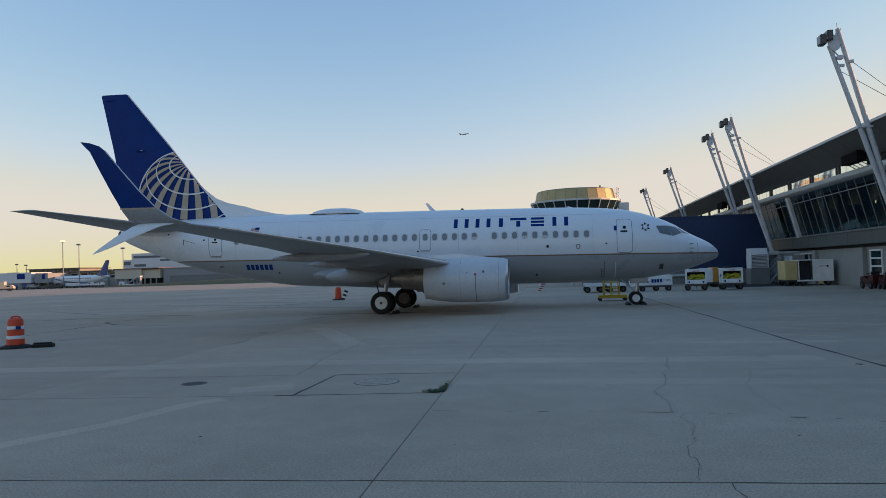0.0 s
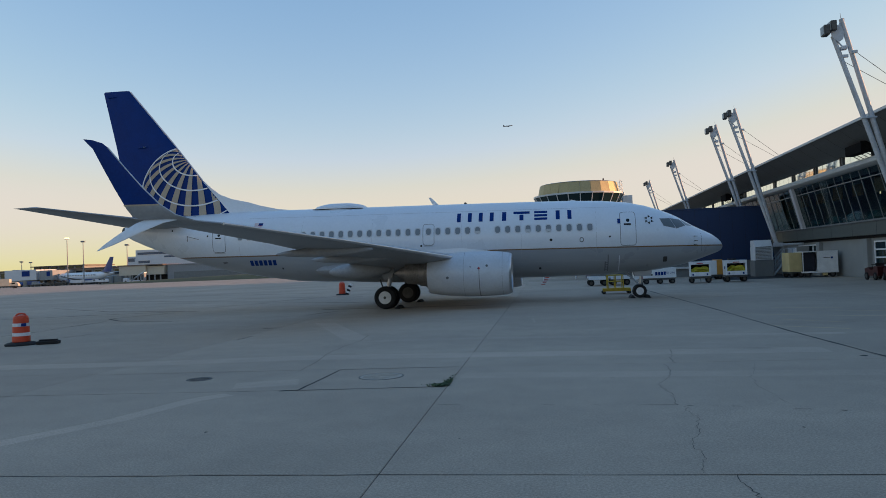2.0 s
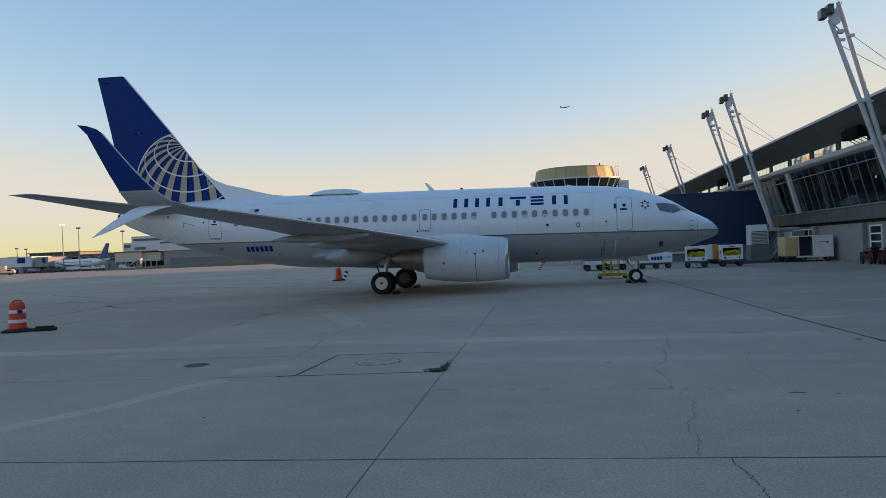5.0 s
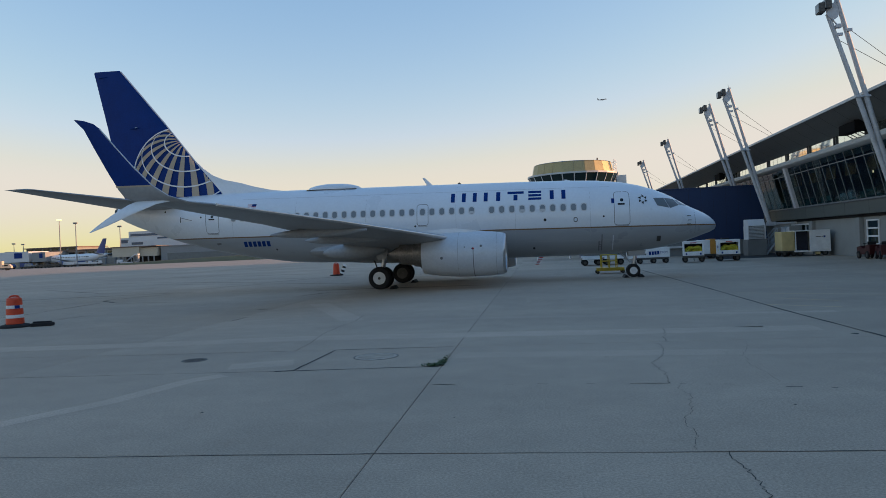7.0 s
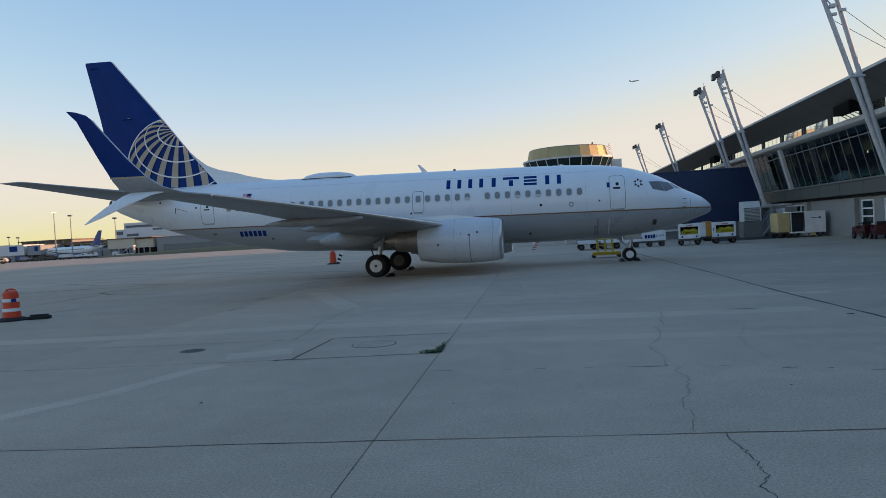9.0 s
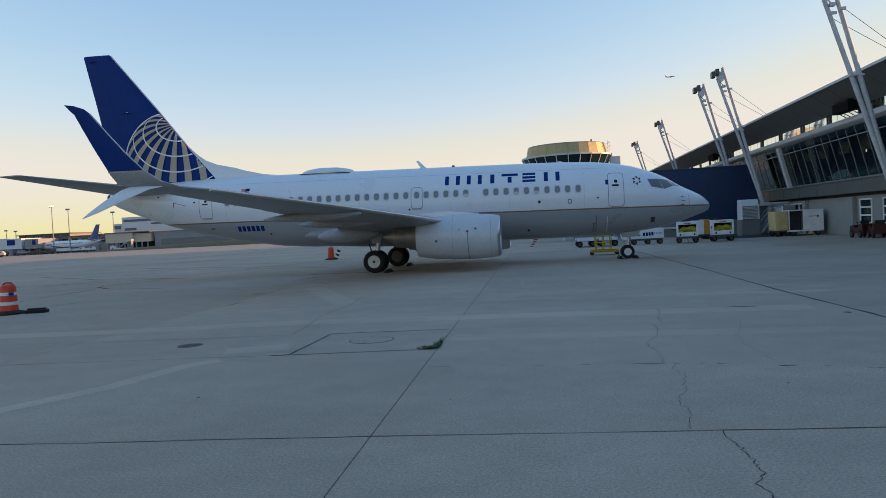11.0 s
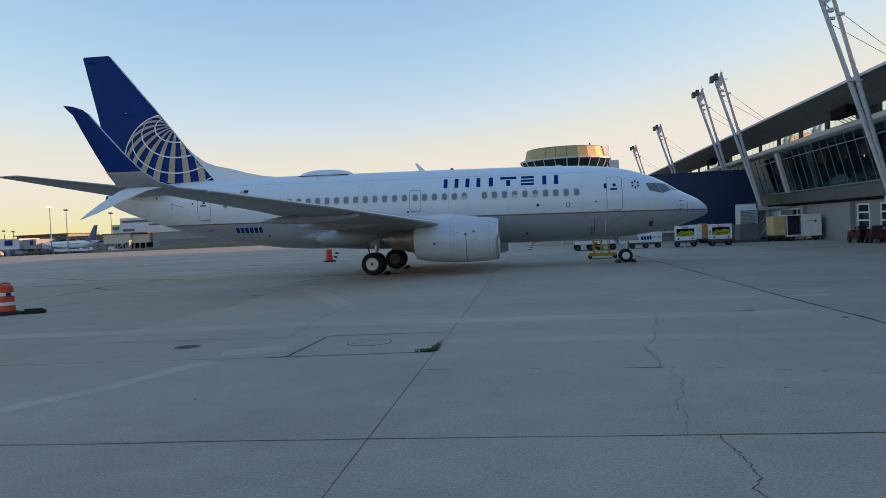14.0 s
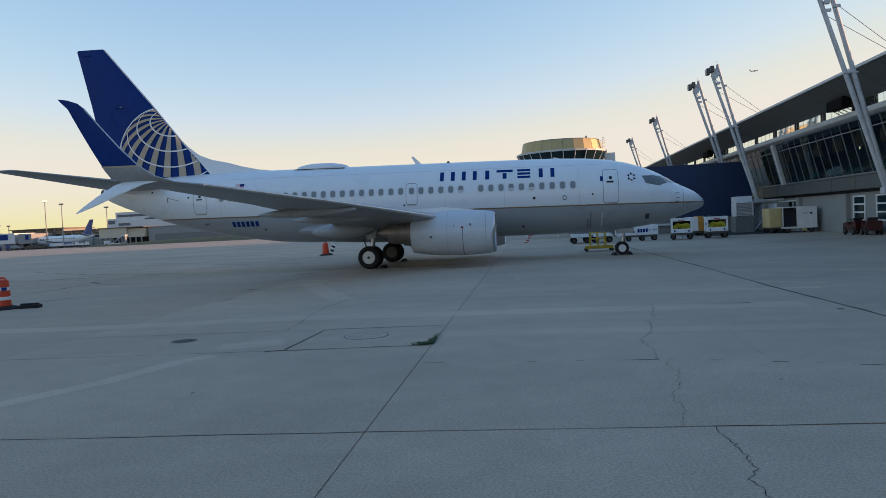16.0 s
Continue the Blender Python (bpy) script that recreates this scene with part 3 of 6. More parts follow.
def wheel(x, lat, r, w, side):
    """A wheel with its tyre and rim; lat is measured towards the near side."""
    low = 0.01746 * (x + 6)
    tyre = turned([(-w * 0.42, r * 0.56), (-w * 0.5, r * 0.66), (-w * 0.5, r * 0.84), (-w * 0.42, r * 0.95), (-w * 0.25, r * 0.99), (0, r), (w * 0.25, r * 0.99), (w * 0.42, r * 0.95), (w * 0.5, r * 0.84), (w * 0.5, r * 0.66), (w * 0.42, r * 0.56)], "y", 36, (x, -lat, r + low))
    t = part("wheel", tyre, RUBBER, aircraft, "black tyre with a pale hub", smooth=True)
    rim = turned([(-w * 0.44, r * 0.56), (-w * 0.38, r * 0.5), (-w * 0.30, r * 0.42), (-w * 0.33, r * 0.3), (-w * 0.40, r * 0.2), (-w * 0.42, 0.01), (w * 0.42, 0.01), (w * 0.40, r * 0.2), (w * 0.30, r * 0.42), (w * 0.44, r * 0.56)], "y", 30, (x, -lat, r + low))
    part("rim", rim, DARK_METAL if lat == -2.5 or lat == -3.2 else HUB, t, "dark brake side of the hub" if lat < -1 else "pale painted hub", smooth=True)
    bolts = bmesh.new()
    for k in range(8):
        a = 2 * math.pi * k / 8
        add_tube(bolts, (x + r * 0.33 * math.cos(a), -lat - w * 0.30, r + low + r * 0.33 * math.sin(a)), (x + r * 0.33 * math.cos(a), -lat - w * 0.36, r + low + r * 0.33 * math.sin(a)), r * 0.045, None, 6)
    part("hub_bolts", bolts, BARE_METAL, t)


HUB = material("hub_paint", (0.70, 0.71, 0.72), 0.4, vary=0.12, scale=6)
for lat, x, r, w in ((0.2, 0, 0.343, 0.2), (-0.2, 0, 0.343, 0.2), (2.5, -12.6, 0.565, 0.4), (3.2, -12.6, 0.565, 0.4), (-2.5, -12.6, 0.565, 0.4), (-3.2, -12.6, 0.565, 0.4)):
    wheel(x, lat, r, w, 1)
nose_gear = part("nose_gear", tube((0, 0, 0.448), (0.15, 0, 1.6), 0.07, 0.09, 14), BARE_METAL, aircraft, "grey nose gear leg")
part("axle", tube((0, -0.2, 0.448), (0, 0.2, 0.448), 0.05), DARK_METAL, nose_gear)
part("drag_link", tube((-0.05, 0, 0.85), (-0.75, 0, 1.45), 0.045), BARE_METAL, nose_gear)
part("torque_link", tube((0.2, 0, 0.55), (0.1, 0, 1.0), 0.04), DARK_METAL, nose_gear)
for y in (-0.32, 0.32):
    part("gear_door", prism([(0.55, 1.22), (0.62, 1.5), (-0.30, 1.45), (-0.22, 1.2)], y - 0.02, y + 0.02), SKIN, nose_gear)
# wing root fairing and belly
bm = bmesh.new()
rings = []
for k in range(25):
    u = k / 24
    x = -7.6 - 9.2 * u
    s = math.sin(math.pi * u) ** 0.38 if 0 < u < 1 else 0.02
    rings.append([(x, (1.35 + 0.68 * s) * math.cos(t), 1.85 + (0.28 + 0.46 * s) * math.sin(t) * (1.0 if math.sin(t) < 0 else 0.9)) for t in [2 * math.pi * q / 28 for q in range(28)]])
add_loft(bm, rings)
part("belly_fairing", bm, WING_GREY, aircraft, "grey wing root fairing", smooth=True)

# fin, dorsal fillet, rudder seam
FIN = [(-22.0, 5.05, 6.1, 0.085), (-22.8, 5.95, 5.58, 0.088), (-23.84, 7.12, 4.77, 0.09), (-25.5, 9.21, 3.54, 0.09), (-28.12, 12.33, 1.66, 0.08)]
fin = part("tail_fin", foil([((x, 0, z), c, th, True, (0, 1, 0)) for x, z, c, th in FIN]), NAVY, aircraft, "navy tail fin", smooth=True)
part("fin_tip", foil([((-28.12, 0, 12.33), 1.66, 0.08, True, (0, 1, 0)), ((-28.22, 0, 12.40), 1.50, 0.05, True, (0, 1, 0))]), NAVY, fin, smooth=True)
bm = bmesh.new()
dors = [(-18.3, 5.15, 5.18), (-19.4, 5.05, 5.31), (-20.4, 5.05, 5.53), (-21.1, 5.05, 5.74), (-22.1, 5.08, 5.96), (-22.75, 5.84, 6.22), (-23.3, 6.46, 6.64), (-23.78, 7.0, 7.1)]
add_loft(bm, [[(x, -w, z0), (x, w, z0), (x, 0.03, z1), (x, -0.03, z1)] for (x, z0, z1), w in zip(dors, (0.03, 0.06, 0.08, 0.10, 0.10, 0.05, 0.04, 0.03))])
part("dorsal_fin", bm, WHITE, aircraft, "white dorsal fillet", smooth=True)
bm = bmesh.new()
pts = [(x, z) for x, z, c, th in FIN[1:]]
for p, q in zip(pts, pts[1:]):
    add_tube(bm, (p[0] - 0.0, 0, p[1]), (q[0] - 0.0, 0, q[1]), 0.04, 0.035, 10)
part("fin_edge", bm, BARE_METAL, fin, "bare metal fin edge", smooth=True)


def fin_at(z):
    zs = [f[1] for f in FIN]
    return [float(np.interp(z, zs, [f[k] for f in FIN])) for k in (0, 2, 3)]


def fin_y(x, z):
    """The near face of the fin; None off it."""
    le, chord, th = fin_at(z)
    u = (le - x) / chord
    if u < 0.004 or u > 0.99 or z < 5.06:
        return None
    us = [p[0] for p in AIRFOIL][::-1]
    return -float(np.interp(u, us, [p[1] for p in AIRFOIL][::-1])) * th / 0.17 * chord


def globe(lon, colat):
    """A place on the fin from a globe's longitude and distance from its pole, in degrees."""
    a, c, tilt, roll = radians(lon), radians(colat), radians(41), radians(5)
    u, v, w = math.sin(c) * math.sin(a), math.cos(c), math.sin(c) * math.cos(a)
    v, w = v * math.cos(tilt) - w * math.sin(tilt), v * math.sin(tilt) + w * math.cos(tilt)
    if w < 0:
        return None
    return (-24.54 + 2.93 * (u * math.cos(roll) - -v * math.sin(roll) * 1.0), 6.08 + 2.93 * (v * math.cos(roll) - u * math.sin(roll)))


def globe_patch(bm, lon0, lon1, c0, c1, out):
    q = [globe(lon0, c0), globe(lon1, c0), globe(lon1, c1), globe(lon0, c1)]
    if any(p is None for p in q):
        return
    ys = [fin_y(*p) for p in q]
    if any(y is None for y in ys):
        return
    vs = [bm.verts.new((p[0], y - out, p[1])) for p, y in zip(q, ys)]
    bm.faces.new(vs)


for lon in range(-180, 180, 20):
    bm = bmesh.new()
    for c in np.arange(6, 140, 0.75):
        for s in (-4.6, -2.3, 0.0, 2.3):
            globe_patch(bm, lon + s, lon + s + 2.3, c, c + 0.75, 0.004)
    if len(bm.faces) > 8:
        part("globe_band", bm, GOLD, fin, "gold band of a globe design")
    else:
        bm.free()
for c in (23, 40.5, 57.5, 75, 92.5):
    bm = bmesh.new()
    for lon in np.arange(-180, 180, 2.0):
        for s in (-0.75, 0.0):
            globe_patch(bm, lon, lon + 2.0, c + s, c + s + 0.75, 0.007)
    if len(bm.faces) > 4:
        part("globe_line", bm, LINE_WHITE, fin, "white line of a globe design")
    else:
        bm.free()
bm = bmesh.new()
for k in range(360):
    for s in (0.0, 0.03):
        q = []
        for a, r in ((k, 2.92 + s), (k + 1, 2.92 + s), (k + 1, 2.95 + s), (k, 2.95 + s)):
            x, z = -24.54 + r * math.cos(radians(a)), 6.08 + r * math.sin(radians(a))
            q.append((x, fin_y(x, z), z))
        if all(p[1] is not None for p in q):
            bm.faces.new([bm.verts.new((x, y - 0.007, z)) for x, y, z in q])
part("globe_line", bm, LINE_WHITE, fin, "white rim of a globe design")
bm = bmesh.new()
rows = []
for k in range(20):
    z = 5.3 + 6.9 * k / 19
    le, chord, th = fin_at(z)
    rows.append([(le - chord * u, fin_y(le - chord * u, z) - 0.006, z) for u in (0.70, 0.70 + 0.018 / chord)])
add_loft(bm, rows, cap=False, closed=False)
part("rudder_seam", bm, NAVY, fin)
for x, z, l in ((-27.3, 9.05, 0.55), (-27.2, 9.08, 0.14), (-29.2, 12.05, 0.5)):
    y = fin_y(x, z)
    if y is not None:
        part("hinge_fairing", tube((x - l / 2, y - 0.01, z), (x + l / 2, y - 0.02, z + 0.02), 0.03, 0.015, 8), NAVY if l > 0.2 else BARE_METAL, fin)
# aerials and domes on the crown
bm = bmesh.new()
rings = []
for k in range(15):
    u = k / 14
    s = max(0.03, math.sin(math.pi * u) ** 0.5)
    rings.append([(-17.3 + 3.1 * u, 0.62 * s * math.cos(t), 5.17 + 0.32 * min(1, s * 1.05) * max(-0.3, math.sin(t))) for t in [2 * math.pi * q / 20 for q in range(20)]])
add_loft(bm, rings)
part("antenna_dome", bm, WHITE, aircraft, "low white antenna dome", smooth=True)
part("dome_gasket", box(-17.15, -14.4, -0.63, 0.63, 5.145, 5.165, 0.005), BLACK, aircraft)
part("blade_antenna", prism([(-10.3, 5.18), (-10.62, 5.18), (-10.88, 5.62), (-10.76, 5.63)], -0.025, 0.025), WHITE, aircraft, "white blade antenna")
part("blade_antenna", prism([(-3.0, 5.16), (-3.3, 5.16), (-3.42, 5.24), (-3.3, 5.25)], -0.02, 0.02), WHITE, aircraft)
part("beacon", turned([(5.2, 0.09), (5.27, 0.08), (5.31, 0.02)], "z", 12, (-8.9, 0, 0)), DARK_METAL, aircraft)
part("blade_antenna", prism([(-6.4, 1.25), (-6.75, 1.25), (-6.9, 0.92), (-6.78, 0.92)], -0.02, 0.02), BLACK, aircraft)
part("exhaust_tube", turned([(-28.62, 0.16), (-28.62, 0.24), (-28.3, 0.30)], "x", 20, (0, 0, 4.3)), DARK_METAL, aircraft, "dark tail exhaust")
part("static_mark", skin_grid(-1.66, -1.61, 1.52, 2.34, 0.010, 1, 8), SEAM, aircraft, "dark chained streak on the belly")
part("static_mark", skin_grid(-1.80, -1.75, 1.52, 2.0, 0.010, 1, 6), SEAM, aircraft)
for k in range(4):
    part("static_mark", skin_grid(-1.79, -1.62, 1.58 + 0.12 * k, 1.61 + 0.12 * k, 0.010, 2, 1), SEAM, aircraft)
part("static_mark", skin_grid(-1.11, -1.07, 1.52, 2.28, 0.010, 1, 8), WHITE, aircraft, "pale streak on the belly")
tag = part("warning_streamer", prism([(-4.75, 1.26), (-4.55, 1.26), (-4.80, 0.88), (-4.98, 0.88)], -0.9, -0.885), RED, aircraft, "red and white warning streamer under the belly")
for k in range(3):
    part("streamer_stripe", prism([(-4.79 - 0.065 * k, 1.2 - 0.11 * k), (-4.59 - 0.065 * k, 1.2 - 0.11 * k), (-4.62 - 0.065 * k, 1.15 - 0.11 * k), (-4.82 - 0.065 * k, 1.15 - 0.11 * k)], -0.91, -0.902), LINE_WHITE, tag)


# ---- ground ----
def ground_material(name, colour):
    """Concrete in world coordinates: broad stains, streaks, pores, and a shade of its own for each slab."""
    m = bpy.data.materials.new(name)
    m.use_nodes = True
    nt = m.node_tree
    b = nt.nodes["Principled BSDF"]
    b.inputs["Roughness"].default_value = 0.82
    b.inputs["Specular IOR Level"].default_value = 0.35
    geo = nt.nodes.new("ShaderNodeNewGeometry")
    info = nt.nodes.new("ShaderNodeObjectInfo")

    def noise_at(scale, detail, stretch=(1, 1, 1), rough=0.55):
        mp = nt.nodes.new("ShaderNodeMapping")
        mp.inputs["Scale"].default_value = stretch
        nt.links.new(geo.outputs["Position"], mp.inputs[0])
        n = nt.nodes.new("ShaderNodeTexNoise")
        n.inputs["Scale"].default_value, n.inputs["Detail"].default_value, n.inputs["Roughness"].default_value = scale, detail, rough
        nt.links.new(mp.outputs[0], n.inputs["Vector"])
        return n.outputs["Fac"]

    def span(sock, a, b_, lo, hi):
        r = nt.nodes.new("ShaderNodeMapRange")
        for k, v in (("From Min", a), ("From Max", b_), ("To Min", lo), ("To Max", hi)):
            r.inputs[k].default_value = v
        nt.links.new(sock, r.inputs["Value"])
        return r.outputs[0]

    def times(p, q):
        n = nt.nodes.new("ShaderNodeMath")
        n.operation = "MULTIPLY"
        nt.links.new(p, n.inputs[0])
        nt.links.new(q, n.inputs[1])
        return n.outputs[0]

    broad = span(noise_at(0.11, 5), 0.3, 0.7, 0.88, 1.08)
    streak = span(noise_at(0.22, 6, (0.7, 1.3, 1)), 0.3, 0.7, 0.92, 1.06)
    blot = span(noise_at(1.3, 6, rough=0.7), 0.35, 0.68, 0.93, 1.05)
    grain = span(noise_at(38, 4, rough=0.8), 0.3, 0.7, 0.62, 1.30)
    pores = span(noise_at(75, 2), 0.60, 0.72, 1.0, 0.72)
    slab = span(info.outputs["Random"], 0, 1, 0.93, 1.06)
    total = times(times(times(broad, streak), times(blot, grain)), times(pores, slab))
    mix = nt.nodes.new("ShaderNodeMix")
    mix.data_type = "RGBA"
    mix.blend_type = "MULTIPLY"
    mix.inputs["Factor"].default_value = 1.0
    mix.inputs["A"].default_value = (*colour, 1)
    comb = nt.nodes.new("ShaderNodeCombineColor")
    for k in range(3):
        nt.links.new(total, comb.inputs[k])
    nt.links.new(comb.outputs[0], mix.inputs["B"])
    nt.links.new(mix.outputs["Result"], b.inputs["Base Color"])
    bp = nt.nodes.new("ShaderNodeBump")
    bp.inputs["Strength"].default_value, bp.inputs["Distance"].default_value = 0.35, 0.006
    nt.links.new(noise_at(60, 4, rough=0.7), bp.inputs["Height"])
    nt.links.new(bp.outputs[0], b.inputs["Normal"])
    return m


def worn(name, colour, cover, scale=3.0, rough=0.8):
    """A thin worn coat: paint, sealant or rubber through which the concrete shows."""
    m = material(name, colour, rough, vary=0.2, scale=2, fine=30)
    nt = m.node_tree
    tc = nt.nodes.new("ShaderNodeNewGeometry")
    n = nt.nodes.new("ShaderNodeTexNoise")
    n.inputs["Scale"].default_value, n.inputs["Detail"].default_value, n.inputs["Roughness"].default_value = scale, 6, 0.7
    nt.links.new(tc.outputs["Position"], n.inputs["Vector"])
    r = nt.nodes.new("ShaderNodeMapRange")
    r.inputs["From Min"].default_value, r.inputs["From Max"].default_value = 0.36, 0.66
    r.inputs["To Min"].default_value, r.inputs["To Max"].default_value = max(0, cover - 0.3), min(1, cover + 0.3)
    nt.links.new(n.outputs["Fac"], r.inputs["Value"])
    nt.links.new(r.outputs[0], nt.nodes["Principled BSDF"].inputs["Alpha"])
    return m


CONCRETE = ground_material("apron_concrete", (0.45, 0.358, 0.275))
JOINT = material("joint_sealant", (0.03, 0.03, 0.03), 0.85, vary=0.3, scale=2, fine=20)
CRACK = material("crack_shadow", (0.04, 0.04, 0.038), 0.9, vary=0.3)
PALE = ground_material("pale_worn_concrete", (0.51, 0.405, 0.315))
SKID = worn("skid_rubber", (0.035, 0.035, 0.035), 0.72, 2.0)
YELLOW_LINE = ground_material("faded_yellow_concrete", (0.64, 0.46, 0.28))
SEALANT = worn("old_sealant", (0.05, 0.05, 0.05), 0.75, 6.0)

ground = tagged(part("ground", box(-3000, 3000, -3000, 3000, -1.0, -0.012), CONCRETE), "grey worn concrete apron that runs to the horizon", "ground", kind="structure")


def strip(points, width, z, jitter=0.0, sub=1, taper=0.0):
    """A thin ribbon along a line on the ground."""
    pts = [Vector((x, y, 0)) for x, y in points]
    full = []
    for p, q in zip(pts, pts[1:]):
        side = Vector((-(q - p).y, (q - p).x, 0)).normalized()
        for k in range(sub):
            full.append(p + (q - p) * k / sub + side * random.uniform(-jitter, jitter) * (k > 0 or len(full) > 0))
    full.append(pts[-1])
    bm = bmesh.new()
    prev = None
    n = len(full)
    for i, p in enumerate(full):
        d = (full[min(i + 1, n - 1)] - full[max(i - 1, 0)]).normalized()
        s = Vector((-d.y, d.x, 0)) * width * 0.5 * (random.uniform(0.5, 1.3) if jitter else 1) * (1 - taper * abs(2 * i / (n - 1) - 1))
        a, b_ = bm.verts.new((p.x + s.x, p.y + s.y, z)), bm.verts.new((p.x - s.x, p.y - s.y, z))
        if prev:
            bm.faces.new((prev[0], a, b_, prev[1]))
        prev = (a, b_)
    return bm


random.seed(5)
# cracks
for pts, w in (([(2.42, 16.7), (2.35, 15.9), (2.23, 15.3), (2.22, 14.6)], 0.010), ([(1.98, 14.45), (2.0, 13.6), (1.85, 12.9), (1.57, 12.2), (1.65, 11.3), (1.6, 10.5)], 0.008),
               ([(1.7, 10.4), (1.64, 10.1), (1.74, 9.7), (1.6, 9.2), (1.62, 9.0), (1.43, 8.5), (1.4, 8.1), (1.45, 7.8), (1.36, 7.6), (1.3, 7.2)], 0.0055), ([(1.60, 7.16), (1.6, 6.84), (1.64, 6.5), (1.64, 6.2), (1.62, 5.98), (1.52, 5.73), (1.54, 5.4), (1.6, 5.0)], 0.009),
               ([(-5.75, 21.9), (-5.55, 20.2), (-5.66, 18.8), (-5.6, 17.2), (-5.36, 15.6), (-5.3, 14.5)], 0.012), ([(3.6, 14.3), (3.3, 13.2), (3.15, 12.8), (3.03, 11.9), (3.08, 10.5)], 0.004)):
    part("crack", strip(pts, w, 0.004, 0.03, 6), CRACK, ground)
# joints of a mended square, saw cuts across the slabs and a sealed long joint
for pts, w, mat in (([(-4.62, 12.1), (-1.95, 12.28)], 0.04, JOINT), ([(-4.43, 14.53), (-2.0, 14.64)], 0.035, JOINT), ([(-4.48, 12.15), (-4.43, 14.53)], 0.045, JOINT), ([(-4.8, 12.08), (-4.5, 12.13)], 0.07, JOINT),
                    ([(-17.0, 11.7), (-9.8, 11.92), (-4.65, 12.1)], 0.022, SEALANT), ([(5.9, 28.0), (5.75, 36.0), (5.55, 48.0)], 0.08, JOINT), ([(6.2, 8.0), (6.13, 14.9), (5.95, 20.0), (5.9, 28.0)], 0.065, JOINT),
                    ([(1.05, 10.52), (1.62, 10.5)], 0.02, JOINT), ([(-24.0, 6.6), (-5.85, 6.99), (-1.9, 7.12), (3.0, 7.19), (14.0, 7.3)], 0.015, JOINT), ([(-9.5, 14.4), (-5.5, 14.5)], 0.02, SEALANT)):
    part("joint", strip(pts, w, 0.0035, 0.012, 12), mat, ground)
for x0, x1, y in ((-1.8, -1.45, 10.68), (-0.72, -0.60, 10.62), (-0.25, -0.10, 10.6), (0.45, 0.57, 10.56), (1.72, 1.80, 10.45), (2.05, 2.12, 10.4), (2.28, 2.42, 10.38), (3.02, 3.22, 10.15), (3.55, 3.62, 10.05), (4.0, 4.25, 9.85)):
    part("joint", strip([(x0, y), (x1, y - 0.02)], 0.022, 0.0035, 0.004, 3), JOINT, ground)
# worn paint bands and rubber marks
for pts, w in (([(-5.4, 19.95), (-2.9, 20.2), (5.4, 19.5), (7.0, 19.3)], 0.42), ([(-14.0, 15.9), (-9.9, 16.1), (-6.0, 16.6), (-2.2, 16.5), (5.5, 16.2)], 0.85), ([(-1.8, 13.5), (5.2, 13.1), (7.0, 12.9)], 0.62), ([(-8.95, 27.4), (-5.7, 20.5)], 0.75), ([(-7.7, 7.6), (-7.1, 8.5), (-6.4, 9.8), (-6.0, 11.3), (-5.6, 11.8)], 0.36), ([(-5.9, 12.7), (-4.8, 13.05)], 0.7), ([(3.2, 17.4), (4.6, 17.2)], 1.3)):
    part("pale_band", strip(pts, w, 0.0015), PALE, ground)
arc = [(-21.0, 38.0), (-22.0, 35.2), (-22.35, 34.6), (-22.1, 33.6), (-21.3, 32.8), (-20.2, 31.8), (-17.2, 30.8)]
for pts, w in ((arc, 0.16), ([(-21.1, 27.9), (-21.35, 32.1)], 0.12), ([(-21.05, 25.1), (-20.85, 27.4)], 0.10), ([(-17.5, 23.7), (-17.2, 25.0)], 0.07), ([(-30.6, 36.4), (-26.3, 37.8), (-21.0, 39.0)], 0.26), ([(-21.2, 42.8), (-18.9, 46.4)], 0.22), ([(-9.85, 21.3), (-9.8, 22.6)], 0.07), ([(-36.6, 48.8), (-28.0, 42.0), (-20.0, 38.5)], 0.16), ([(-30.0, 52.0), (-12.0, 43.0), (-4.0, 41.0)], 0.16), ([(-40.0, 60.0), (-16.0, 47.0)], 0.2), ([(-26.0, 56.0), (-14.0, 52.0)], 0.2), ([(-44.0, 70.0), (-20.0, 62.0)], 0.3), ([(-12.0, 36.5), (-3.0, 36.0)], 0.3), ([(-20.0, 47.0), (-15.0, 56.6)], 0.2), ([(-11.4, 32.5), (-10.6, 34.5)], 0.14)):
    part("tyre_mark", strip(pts, w, 0.005, 0.05, 8, 0.4), SKID, ground)
for pts in ([(7.9, 28.7), (10.0, 27.7)], [(6.2, 26.1), (7.8, 25.0), (10.5, 23.4)], [(6.8, 23.6), (8.1, 22.1)], [(6.0, 21.6), (7.5, 20.3)], [(8.6, 27.0), (11.5, 25.2)]):
    part("faded_line", strip(pts, 0.10, 0.0022), YELLOW_LINE, ground)
for pts in ([(-9.3, 33.6), (-7.9, 33.9)], [(3.2, 35.5), (3.9, 35.5)], [(-0.88, 27.0), (-0.76, 24.9)], [(-0.76, 24.86), (-0.14, 24.81)], [(-0.83, 20.7), (-0.74, 21.2)], [(-10.6, 16.9), (-10.35, 17.0)]):
    part("faded_line", strip(pts, 0.06, 0.002, 0.01, 4), PALE, ground)
